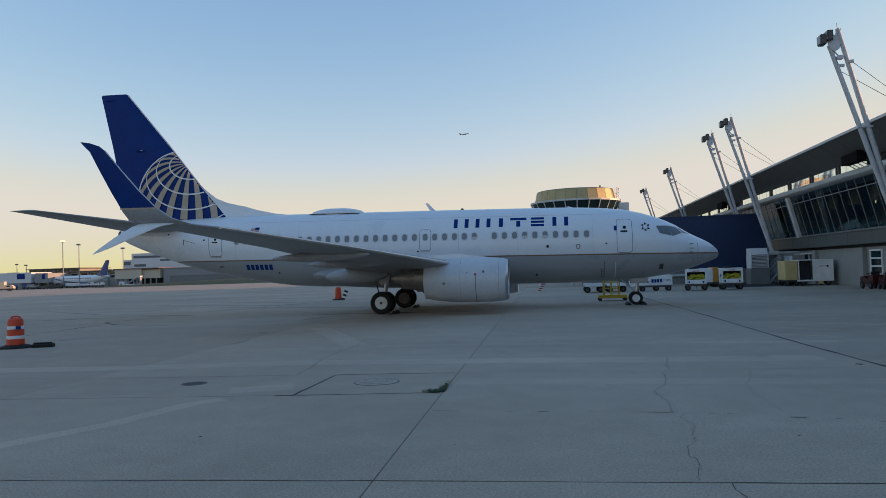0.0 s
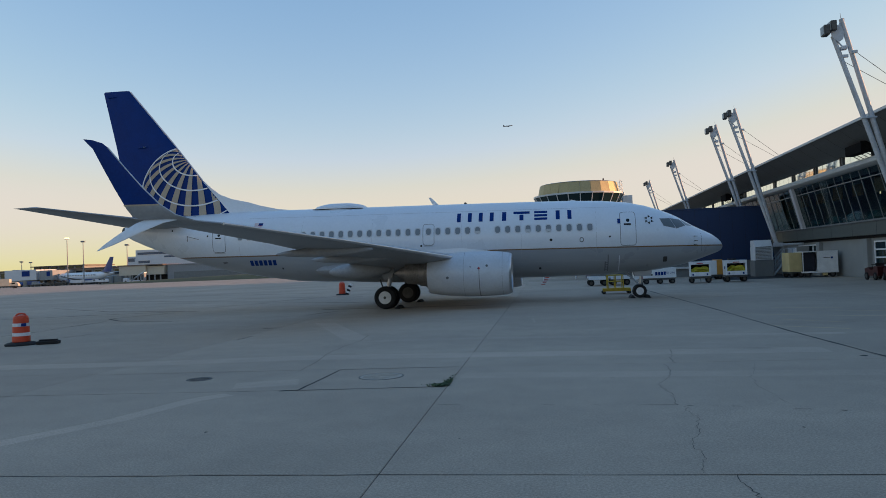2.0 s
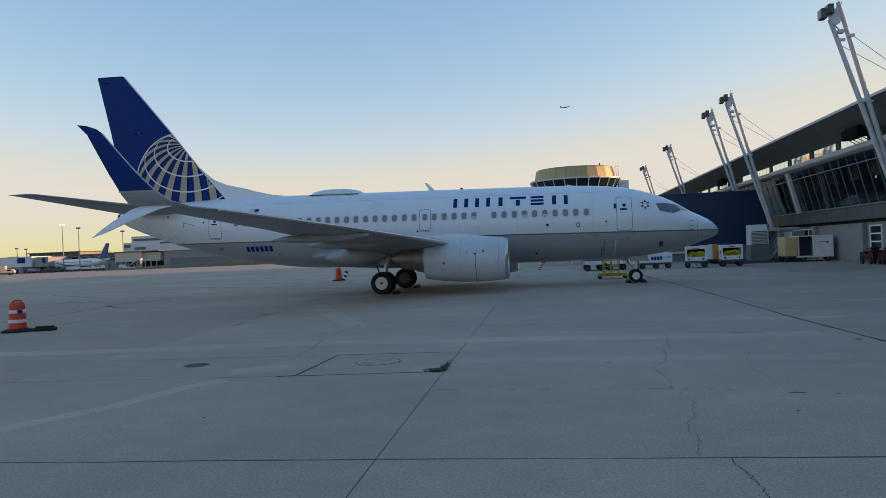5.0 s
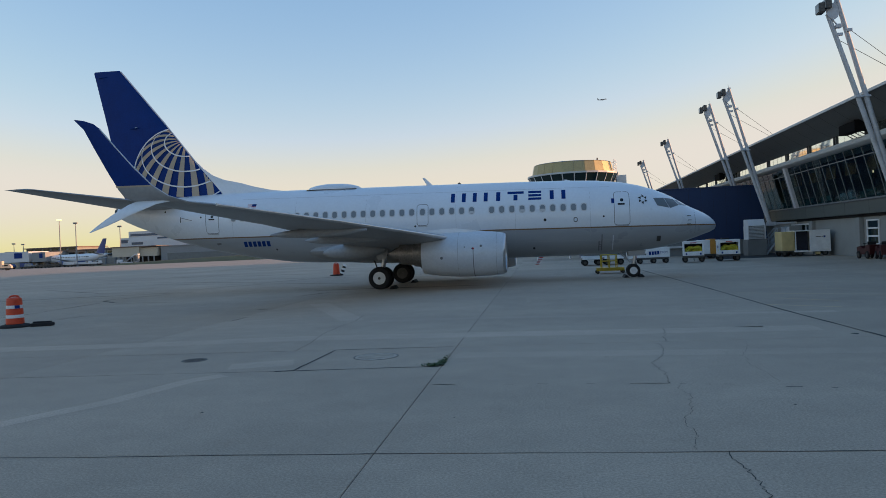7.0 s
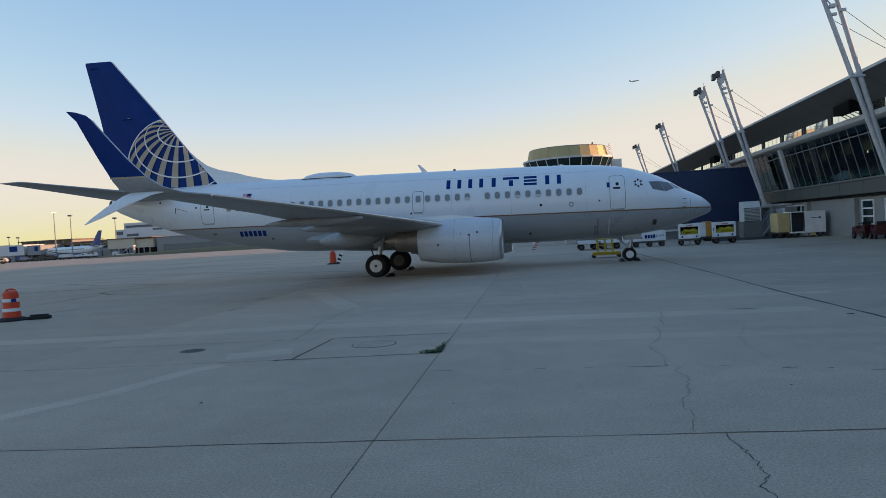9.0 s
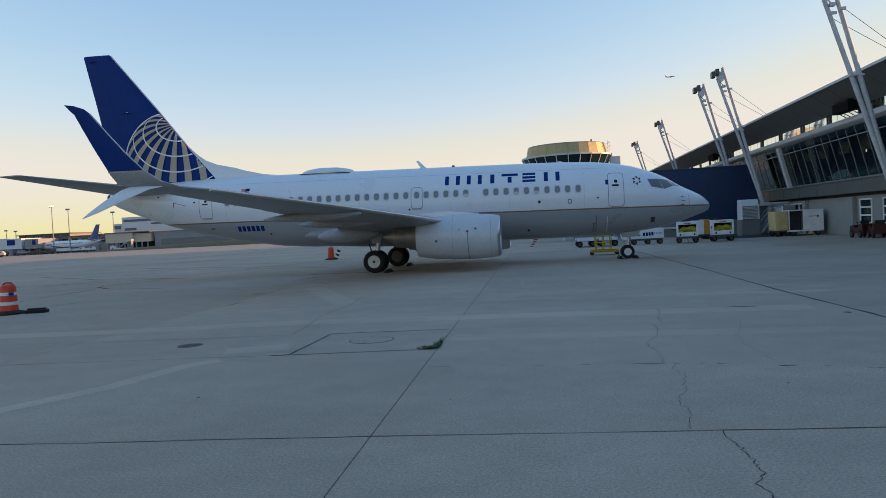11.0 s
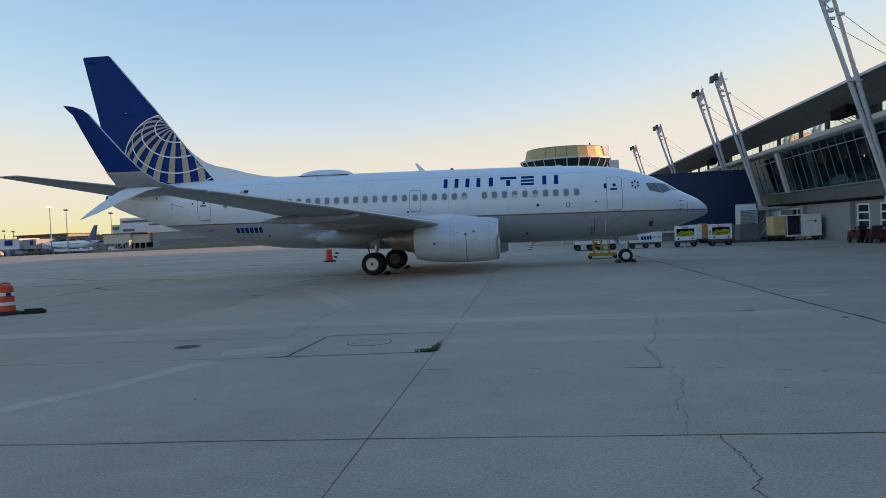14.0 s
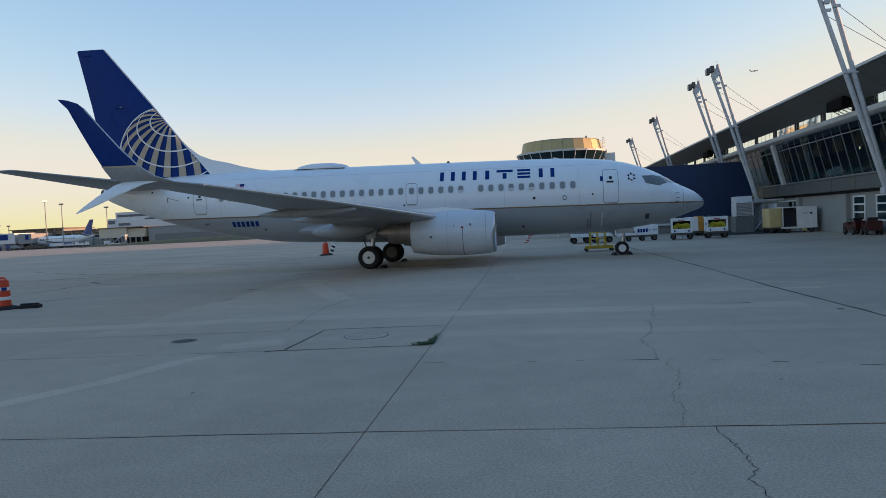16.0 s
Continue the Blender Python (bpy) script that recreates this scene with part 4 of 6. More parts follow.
# small dark stains and litter
OIL = worn("oil_stain", (0.03, 0.03, 0.03), 0.45, 5.0)
for x, y, r in ((5.81, 15.12, 0.07), (-1.2, 8.6, 0.012), (2.8, 9.1, 0.02), (3.6, 7.0, 0.03), (-4.6, 9.0, 0.025), (0.9, 12.9, 0.03), (6.8, 12.8, 0.05), (4.7, 8.9, 0.035), (-10.5, 25.5, 0.2)):
    bm = bmesh.new()
    bm.faces.new([bm.verts.new((x + r * (1 + 0.25 * math.sin(3 * a + x)) * math.cos(a), y + r * (1 + 0.3 * math.cos(2 * a + y)) * math.sin(a), 0.0045)) for a in [2 * math.pi * k / 18 for k in range(18)]])
    part("stain", bm, OIL if r > 0.15 else CRACK, ground)

# manhole and drain
IRON = material("cast_iron", (0.44, 0.38, 0.31), 0.6, 0.0, vary=0.25, scale=5, fine=40, bump=0.4, bump_scale=30)
IRON_DARK = material("dark_iron", (0.13, 0.12, 0.11), 0.7, vary=0.25, scale=6, fine=40)
for x, y, r, mat, lab in ((-3.34, 13.53, 0.43, IRON, "round cast-iron manhole cover set in the concrete"), (-7.03, 13.55, 0.25, IRON_DARK, "small dark round drain cover in the concrete")):
    hole = empty("manhole_cover", pose(x, y, 0), lab, "manhole cover")
    part("rim", turned([(-0.02, r), (0.006, r), (0.007, r * 0.97), (0.0055, r * 0.95), (-0.02, r * 0.95)], "z", 36), IRON_DARK, hole)
    lid = part("lid", turned([(-0.02, r * 0.94), (0.006, r * 0.94), (0.007, r * 0.6), (0.007, 0.01)], "z", 36), mat, hole)
    bm = bmesh.new()
    for k in range(-4, 5):
        h = math.sqrt(max(0, (r * 0.8) ** 2 - (k * r * 0.18) ** 2))
        if h > 0.05:
            add_box(bm, -h, h, k * r * 0.18 - 0.01, k * r * 0.18 + 0.01, 0.006, 0.011)
    part("tread", bm, mat, lid)

# weeds in the corner of the joints
LEAF = material("weed_leaf", (0.055, 0.10, 0.03), 0.6, vary=0.4, scale=12, fine=60)
random.seed(11)
bm = bmesh.new()
for k in range(360):
    if random.random() < 0.55:
        cx, cy = -1.93 + random.gauss(0, 0.03), 12.3 + abs(random.gauss(0, 0.4))
    else:
        cx, cy = -1.95 - abs(random.gauss(0, 0.13)), 12.34 + random.gauss(0, 0.05)
    a, h, l = random.uniform(0, 6.28), random.uniform(0.01, 0.05), random.uniform(0.025, 0.07)
    d, s = Vector((math.cos(a), math.sin(a), 0)), Vector((-math.sin(a), math.cos(a), 0))
    p = Vector((cx, cy, 0.0))
    m_ = p + d * l * 0.5 + Vector((0, 0, h))
    t_ = p + d * l + Vector((0, 0, h * 0.6))
    v = [bm.verts.new(q) for q in (p, m_ + s * l * 0.25, t_, m_ - s * l * 0.25)]
    bm.faces.new(v)
tagged(part("weeds", bm, LEAF), "low green weeds growing from a concrete joint", "weeds", kind="stuff")

# ---- terminal ----
CLAD = material("spandrel_panel", (0.085, 0.098, 0.09), 0.5, vary=0.08, scale=0.8, fine=10)
RENDER_WALL = material("grey_wall", (0.26, 0.27, 0.265), 0.8, vary=0.1, scale=0.7, fine=20, bump=0.1)
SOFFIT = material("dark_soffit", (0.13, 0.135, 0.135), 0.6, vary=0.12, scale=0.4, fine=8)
ROOF_EDGE = material("roof_sheet", (0.54, 0.57, 0.58), 0.5, 0.0, vary=0.08, scale=0.6, fine=10)
MULLION = material("grey_mullion", (0.06, 0.064, 0.068), 0.55, 0.0, vary=0.1)
GLASS_BAR = material("pale_glazing_bar", (0.17, 0.19, 0.195), 0.5, vary=0.1)
MAST_PAINT = material("mast_paint", (0.52, 0.54, 0.57), 0.45, vary=0.14, scale=1.2, fine=10)
GLAZING = glass("terminal_glazing", (0.016, 0.034, 0.040), 0.03)
GLAZING.node_tree.nodes["Principled BSDF"].inputs["Specular IOR Level"].default_value = 0.3
LOUNGE_GLASS = glass("lounge_glass", (0.42, 0.60, 0.60), 0.0, 1.0)
LOUNGE_GLASS.node_tree.nodes["Principled BSDF"].inputs["IOR"].default_value = 1.25
SOLAR_GLASS = glass("solar_glass", (0.86, 0.95, 0.92), 0.06)
SOLAR_GLASS.node_tree.nodes["Principled BSDF"].inputs["Metallic"].default_value = 0.95
BLUE_WALL = material("blue_cladding", (0.006, 0.028, 0.095), 0.5, vary=0.10, scale=0.5, fine=6)
BASE_WALL = material("plinth_concrete", (0.18, 0.19, 0.19), 0.85, vary=0.12, scale=1.0, fine=20, bump=0.15)
WHITE_FRAME = material("white_frame", (0.72, 0.73, 0.74), 0.5, vary=0.05)
Y0, Y1 = -40.0, 148.0

wall = tagged(part("wall_terminal", box(21.6, 22.3, Y0, Y1, 0, 2.74), RENDER_WALL), "grey rendered lower terminal wall", "wall", kind="structure")
for y in np.arange(45.0, 76, 9.2):
    part("pier", box(21.3, 21.597, y - 0.35 + 0.2, y + 0.35 + 0.2, 0, 2.72, 0.02), RENDER_WALL, wall)
# black strip: the shadow line under the spandrel, put into the colour
tagged(part("wall_shadow_strip", box(21.75, 22.3, Y0, Y1, 2.744, 2.956), BLACK), "black strip coloured as the spandrel's shadow over the lower wall", "wall", kind="structure")
span_wall = tagged(part("wall_spandrel", box(21.15, 22.3, Y0, Y1, 2.96, 3.84), CLAD), "olive grey spandrel band below the glazing", "wall", kind="structure")
for y in np.arange(40, 100, 4.0):
    part("panel_joint", box(21.143, 21.149, y - 0.012, y + 0.012, 2.97, 3.83), BLACK, span_wall)
part("spandrel_cap", box(21.1, 21.65, Y0, Y1, 3.844, 3.90, 0.01), MULLION, span_wall)
tagged(part("wall_inner", box(30.0, 30.4, Y0, Y1, 0, 8.9), RENDER_WALL), "inner wall of the terminal", "wall", kind="structure")
tagged(part("wall_back", box(46.0, 46.5, Y0, Y1, 0, 9.2), RENDER_WALL), "far outer wall of the terminal", "wall", kind="structure")
for n_, y in (("wall_south", Y0), ("wall_north", Y1)):
    tagged(part(n_, box(22.4, 46, y - 0.2, y + 0.2, 0, 9.0), RENDER_WALL), "end wall of the terminal", "wall", kind="structure")
tagged(part("floor_upper", box(22.31, 29.9, Y0 + 1, Y1 - 1, 3.5, 3.84), RENDER_WALL), "upper floor of the terminal", "floor", kind="structure")

# leaning glass front, 1.5 m bays
GB, GT = Vector((21.55, 0, 3.92)), Vector((20.70, 0, 7.38))
glass_front = empty("window_front", pose(0, 0, 0), "dark leaning glass front with slim grey mullions", "window", kind="structure")
lean = math.degrees(math.atan2(GB.x - GT.x, GT.z - GB.z))
pane_bm = bmesh.new()
ln = (GT - GB).length
add_box(pane_bm, -0.012, 0.012, 0.03, 1.47, 0.0, ln)
pane_me = bpy.data.meshes.new("pane")
bmesh.ops.recalc_face_normals(pane_bm, faces=pane_bm.faces)
pane_bm.to_mesh(pane_me)
pane_bm.free()
pane_me.materials.append(LOUNGE_GLASS)
mul_bm = bmesh.new()
add_box(mul_bm, -0.045, 0.03, -0.028, 0.024, 0.0, ln)
mul_me = bpy.data.meshes.new("mullion")
bmesh.ops.recalc_face_normals(mul_bm, faces=mul_bm.faces)
mul_bm.to_mesh(mul_me)
mul_bm.free()
mul_me.materials.append(GLASS_BAR)
for k in range(80):
    y = 21.7 + 1.5 * k
    mesh_share("pane", pane_me, glass_front, pose(GB.x, y, GB.z, 0, -lean + random.uniform(-0.25, 0.25), random.uniform(-0.25, 0.25))).visible_shadow = False
    mesh_share("mullion", mul_me, glass_front, pose(GB.x, y, GB.z, 0, -lean, 0))
for u, h in ((0.83, 0.03), (0.02, 0.05)):
    p = GB + (GT - GB) * u
    part("transom", box(p.x - 0.055, p.x + 0.05, Y0, Y1, p.z - h, p.z + h), GLASS_BAR, glass_front)
part("end_glazing", box(21.2, 21.4, Y0, 21.6, 3.92, 7.38), GLAZING, glass_front)
# what shows dimly behind the glass: brown hanging panels, teal seats, pale posts, a few lit strips
BROWN_PANEL = material("brown_ceiling_panel", (0.30, 0.17, 0.08), 0.6, vary=0.2, scale=1.0)
TEAL_SEAT = material("teal_seat", (0.03, 0.10, 0.11), 0.6, vary=0.2)
STRIP_LIT = emitter("lit_strip", (1.0, 0.72, 0.42), 0.9)
random.seed(17)
for k in range(14):
    y = 44.0 + 4.0 * k
    pan = empty("hanging_panel", pose(23.2, y, 6.1), "brown wooden panel hanging behind the terminal glass", "ceiling panel", "hanging panels")
    part("panel_board", box(0, 0.08, -0.9, 1.0, 0, 0.9 + 0.15 * (k % 2), 0.01), BROWN_PANEL, pan)
    for y_ in (-0.7, 0.8):
        part("hanger", tube((0.04, y_, 0.9), (0.04, y_, 2.5), 0.012, None, 6), DARK_METAL, pan)
    st_ = empty("lounge_bench", pose(23.0, y + 1.2, 3.842), "teal padded bench in the terminal lounge", "bench", "lounge benches")
    part("seat", box(-0.3, 0.3, -1.3, 1.3, 0.36, 0.48, 0.03), TEAL_SEAT, st_)
    part("backrest", box(0.22, 0.32, -1.3, 1.3, 0.48, 0.95, 0.03), TEAL_SEAT, st_)
    for y_ in (-1.1, 1.1):
        part("leg", box(-0.22, 0.22, y_ - 0.03, y_ + 0.03, 0, 0.36), DARK_METAL, st_)
for y, z in ((50.5, 6.0), (59.5, 6.15), (52.0, 5.1)):
    lp_ = empty("lounge_light", pose(24.6, y, z), "narrow lit wall light inside the lounge", "wall light", "lounge lights")
    part("lit_tube", box(-0.03, 0.03, -0.025, 0.025, 0, 0.75, 0.01), STRIP_LIT, lp_)
    part("back_plate", box(0.045, 0.09, -0.1, 0.1, -0.1, 0.85), DARK_METAL, lp_)
    part("stand", tube((0.07, 0, 3.842 - z), (0.07, 0, -0.1), 0.03, None, 8), DARK_METAL, lp_)
# pale leaning column by the blue building
for y in (66.9, 96.0, 120.0):
    bm = bmesh.new()
    add_loft(bm, [[(x + dx, y + dy, z) for dx, dy in ((-0.25, -0.3), (0.0, -0.3), (0.0, 0.3), (-0.25, 0.3))] for x, z in ((21.5, 3.9), (20.65, 7.4))])
    tagged(part("column", bm, MAST_PAINT), "pale leaning column in the glass front", "column", kind="structure")

# rounded eaves beam over the glass
bm = bmesh.new()
prof = [(22.5, 7.40), (20.75, 7.40), (20.45, 7.46), (20.25, 7.60), (20.2, 7.76), (20.3, 7.92), (20.55, 8.0), (22.5, 8.02)]
add_prism(bm, prof, Y0, Y1)
tagged(part("trim_eaves", bm, ROOF_EDGE, smooth=True), "rounded grey eaves beam over the glass front", "trim", kind="structure")
# pale clerestory band with dark posts
cler = empty("window_clerestory", pose(0, 0, 0), "pale reflecting clerestory glass under the roof", "window", kind="structure")
for k in range(22):
    y = 18 + 5.4 * k
    part("pane", box(20.75, 20.78, y + 0.55, y + 5.37, 8.03, 8.60), SOLAR_GLASS, cler)
    part("post", box(20.66, 20.9, y - 0.02, y + 0.20, 8.02, 8.62), MULLION, cler)
    part("post", box(20.66, 20.9, y + 0.36, y + 0.54, 8.02, 8.62), MULLION, cler)
    for j in range(1, 4):
        part("glazing_bar", box(20.742, 20.747, y + 0.55 + 1.2 * j - 0.012, y + 0.55 + 1.2 * j + 0.012, 8.03, 8.6), GLASS_BAR, cler)
part("pane_end", box(20.75, 20.78, Y0, 18.0, 8.03, 8.6), SOLAR_GLASS, cler)

# the roof, a wing-shaped slab
bm = bmesh.new()
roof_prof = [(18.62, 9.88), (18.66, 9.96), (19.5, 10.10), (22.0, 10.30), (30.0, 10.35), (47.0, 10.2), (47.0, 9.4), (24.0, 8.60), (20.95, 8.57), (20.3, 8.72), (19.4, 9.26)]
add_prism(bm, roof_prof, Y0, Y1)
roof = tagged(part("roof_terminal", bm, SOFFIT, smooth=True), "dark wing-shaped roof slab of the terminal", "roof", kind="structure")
part("roof_edge", box(18.56, 18.66, Y0, Y1, 9.82, 9.99, 0.02), ROOF_EDGE, roof, "grey metal roof edge")
for y in np.arange(40, 139, 2.7):
    bm = bmesh.new()
    pr = [(18.75, 9.78), (19.4, 9.25), (20.3, 8.715), (20.6, 8.64)]
    vs = [[bm.verts.new((x, y + d, z - 0.006)) for x, z in pr] for d in (-0.02, 0.02)]
    for i in range(3):
        bm.faces.new((vs[0][i], vs[0][i + 1], vs[1][i + 1], vs[1][i]))
    part("soffit_seam", bm, BLACK, roof)

# lower windows
def barred_window(y0, y1):
    w = empty("window_lower", pose(0, 0, 0), "white-framed window with three rows of panes", "window", kind="structure")
    bm = bmesh.new()
    for z in (0.88, 1.42, 1.96, 2.5):
        add_box(bm, 21.52, 21.597, y0, y1, z - 0.05, z + 0.05)
    for y in (y0, y1):
        add_box(bm, 21.525, 21.596, y - 0.06, y + 0.06, 0.83, 2.55)
    part("window_frame", bm, WHITE_FRAME, w)
    for z in (0.93, 1.47, 2.01):
        part("pane", box(21.57, 21.595, y0 + 0.06, y1 - 0.06, z, z + 0.44), GLAZING, w)


for y0 in (48.2, 51.65, 63.6, 65.4, 67.2):
    barred_window(y0, y0 + 1.75)


# masts: two leaning poles joined at the head, with floodlights and stays
LAMP_GLASS = material("floodlight_glass", (0.25, 0.25, 0.24), 0.2, vary=0.1)


def mast(y):
    m = empty("roof_mast", pose(19.3, y, 2.79), "pale twin-pole leaning roof mast with floodlights and steel stays", "mast", "roof masts")
    part("pole", tube((0, 0, 0), (-3.53, -0.51, 11.1), 0.15, 0.12, 14), MAST_PAINT, m, smooth=True)
    part("pole", tube((0.06, -0.02, 0), (-3.10, -0.62, 11.98), 0.15, 0.12, 14), MAST_PAINT, m, smooth=True)
    part("head_plate", prism([(-3.60, 11.0), (-3.64, 11.5), (-3.4, 11.7), (-3.24, 11.62), (-3.1, 12.02), (-2.94, 12.0), (-2.94, 11.3), (-3.05, 10.85), (-3.3, 10.7)], -0.66, -0.56), MAST_PAINT, m)
    part("stay_bracket", box(-2.66, -2.36, -0.74, -0.58, 10.02, 10.18, 0.02), MAST_PAINT, m)
    part("stay_bracket", box(-3.10, -2.78, -0.56, -0.40, 9.86, 10.02, 0.02), MAST_PAINT, m)
    cam_box = part("camera_box", box(-3.18, -2.88, -0.75, -0.45, 10.25, 10.48, 0.06), MAST_PAINT, m, "pale camera housing")
    part("camera_arm", tube((-3.3, -0.55, 10.75), (-3.05, -0.6, 10.4), 0.04, None, 8), MAST_PAINT, cam_box)
    for x, z, y_ in ((-3.56, 11.60, -0.60), (-3.88, 11.42, -0.50)):
        lamp = part("floodlight", box(x - 0.15, x + 0.15, y_ - 0.30, y_ + 0.30, z - 0.28, z + 0.28, 0.04), MULLION, m, "grey box floodlight")
        part("lamp_glass", box(x - 0.19, x - 0.153, y_ - 0.25, y_ + 0.25, z - 0.23, z + 0.23), LAMP_GLASS, lamp)
        part("lamp_rim", box(x - 0.12, x + 0.12, y_ - 0.32, y_ - 0.303, z - 0.23, z + 0.23), DARK_METAL, lamp)
    part("collar", box(-2.22, -1.44, -0.50, -0.26, 6.42, 6.52, 0.02), MAST_PAINT, m)
    for a, b_ in (((-2.46, -0.66, 10.1), (1.0, 0.0, 7.42)), ((-2.95, -0.48, 9.6), (0.7, 0.1, 7.42))):
        part("stay", tube(a, b_, 0.014, None, 6), DARK_METAL, m)
    part("foot", box(-0.22, 0.48, -0.3, 0.25, -0.28, 0.06, 0.03), MAST_PAINT, m)
    part("bracket", tube((0.2, 0, -0.12), (2.28, 0, -0.12), 0.11, None, 12), MAST_PAINT, m)
    part("aerial", tube((-3.10, -0.62, 11.98), (-3.13, -0.62, 12.3), 0.010, None, 6), DARK_METAL, m)


for y in (43.54, 67.72, 75.39, 100.53, 125.91):
    mast(y)

# boxes on the eaves
for y in (51.3, 88.5):
    u = empty("roof_unit", pose(19.75, y, 8.02), "dark ventilation box on legs above the eaves beam", "ventilation unit")
    part("casing", box(-0.1, 0.5, -1.25, 1.25, 0.2, 0.86, 0.05), MATT_BLACK, u)
    part("front_grille", box(-0.1, 0.5, -1.33, -1.253, 0.16, 0.92, 0.02), MATT_BLACK, u)
    for y_ in (-1.0, -0.3, 0.4, 1.0):
        part("leg", tube((0.75, y_, -0.08), (0.3, y_ + 0.1, 0.24), 0.03, None, 6), DARK_METAL, u)

# ---- blue building across the end of the stand ----
blue = tagged(part("wall_blue", prism([(3.3, 1.40), (20.62, 1.40), (20.0, 6.42), (3.3, 6.42)], 73.0, 74.6), BLUE_WALL), "flat dark blue clad wall of a gate building", "wall", kind="structure")
part("parapet", box(3.26, 20.04, 72.95, 74.64, 6.424, 6.53, 0.02), BLUE_WALL, blue)
for x in np.arange(4.4, 20, 1.14):
    part("cladding_joint", box(x - 0.008, x + 0.008, 72.994, 72.998, 1.41, 6.41), BLACK, blue)
tagged(part("wall_gate_room", box(3.4, 17.2, 74.61, 84.0, 0, 6.3), BLUE_WALL), "blue clad gate room behind the long wall", "wall", kind="structure")
tagged(part("wall_plinth", box(3.4, 20.0, 73.1, 74.58, 0, 1.396), BASE_WALL), "grey concrete base under the blue wall", "wall", kind="structure")
part("rail_beam", box(3.4, 13.3, 72.9, 73.09, 0.78, 0.97), ROOF_EDGE, blue)

# ---- control tower ----
tower = empty("control_tower", pose(3.6, 100, 0), "ramp control tower with a gold-panelled crown over raked windows", "tower")
GOLD_PANEL = material("gold_panel", (0.42, 0.34, 0.17), 0.45, 0.3, vary=0.12, scale=0.6, fine=6)
part("shaft", turned([(0, 3.6), (7.6, 3.6), (8.8, 5.1), (8.9, 5.2)], "z", 24), RENDER_WALL, tower, smooth=True)
N = 24
cab = part("cab_floor", turned([(8.9, 5.3), (9.05, 5.35), (9.1, 5.35)], "z", N), ROOF_EDGE, tower)
for k in range(N):
    a0, a1 = 2 * math.pi * (k + 0.04) / N, 2 * math.pi * (k + 0.96) / N
    bm = bmesh.new()
    v = [bm.verts.new((r * math.cos(a), r * math.sin(a), z)) for r, a, z in ((5.28, a0, 9.1), (5.28, a1, 9.1), (5.95, a1, 10.5), (5.95, a0, 10.5))]
    w = [bm.verts.new((p.co.x * 0.985, p.co.y * 0.985, p.co.z)) for p in v]
    bm.faces.new(v)
    bm.faces.new(w[::-1])
    for i in range(4):
        j = (i + 1) % 4
        bm.faces.new((v[i], w[i], w[j], v[j]))
    part("window", bm, GLAZING, cab)
    part("window_post", tube((5.27 * math.cos(a0 - 0.01), 5.27 * math.sin(a0 - 0.01), 9.1), (5.97 * math.cos(a0 - 0.01), 5.97 * math.sin(a0 - 0.01), 10.5), 0.055, None, 6), WHITE_FRAME, cab)
    bm = bmesh.new()
    b0, b1 = 2 * math.pi * (k + 0.012) / N, 2 * math.pi * (k + 0.988) / N
    v = [bm.verts.new((r * math.cos(a), r * math.sin(a), z)) for r, a, z in ((5.45, b0, 10.72), (5.45, b1, 10.72), (5.15, b1, 12.1), (5.15, b0, 12.1))]
    w = [bm.verts.new((p.co.x * 0.98, p.co.y * 0.98, p.co.z)) for p in v]
    bm.faces.new(v)
    bm.faces.new(w[::-1])
    for i in range(4):
        j = (i + 1) % 4
        bm.faces.new((v[i], w[i], w[j], v[j]))
    part("gold_panel", bm, GOLD_PANEL, tower)
part("cab_core", turned([(9.1, 3.2), (10.5, 3.2)], "z", 16), BLACK, tower)
part("eaves_ring", turned([(10.5, 5.7), (10.5, 6.05), (10.72, 6.05), (10.72, 5.5)], "z", N), ROOF_EDGE, tower)
part("crown_lining", turned([(10.72, 5.3), (12.12, 5.0), (12.16, 5.12), (12.2, 5.0), (12.2, 0.02)], "z", N), ROOF_EDGE, tower)
rail = bmesh.new()
for k in range(5):
    a = radians(-75 + 18 * k) + 0.9
    add_tube(rail, (5.75 * math.cos(a), 5.75 * math.sin(a), 10.7), (5.75 * math.cos(a), 5.75 * math.sin(a), 12.3), 0.035, None, 6)
for z in (11.3, 11.8, 12.3):
    for k in range(4):
        a, b_ = radians(-75 + 18 * k) + 0.9, radians(-57 + 18 * k) + 0.9
        add_tube(rail, (5.75 * math.cos(a), 5.75 * math.sin(a), z), (5.75 * math.cos(b_), 5.75 * math.sin(b_), z), 0.03, None, 6)
part("guard_rail", rail, WHITE_FRAME, tower)
part("roof_beacon", turned([(12.2, 0.12), (12.6, 0.10), (12.7, 0.02)], "z", 10, (3.2, -2.0, 0)), DARK_METAL, tower)
part("service_box", box(5.6, 6.9, -1.4, -0.2, 8.6, 10.3, 0.03), WHITE_FRAME, tower)


# ---- things on the apron ----
ORANGE = material("orange_plastic", (0.62, 0.062, 0.02), 0.45, vary=0.12, scale=5, fine=40)
REFLECT = material("white_band", (0.70, 0.71, 0.73), 0.35, vary=0.1, scale=6, fine=40)
YELLOW = material("yellow_paint", (0.55, 0.38, 0.03), 0.45, vary=0.15, scale=4, fine=30)
CREAM = material("cream_paint", (0.60, 0.48, 0.23), 0.5, vary=0.12, scale=2, fine=20)
CART_WHITE = material("cart_white_paint", (0.78, 0.79, 0.80), 0.45, vary=0.1, scale=2, fine=20)
SLAT_GREY = material("slat_grey_paint", (0.66, 0.69, 0.71), 0.5, vary=0.08, scale=2)
RAIL_BLUE = material("blue_grey_paint", (0.38, 0.45, 0.52), 0.5, vary=0.15)
RED_BODY = material("red_body_paint", (0.05, 0.004, 0.006), 0.5, vary=0.2, scale=3)
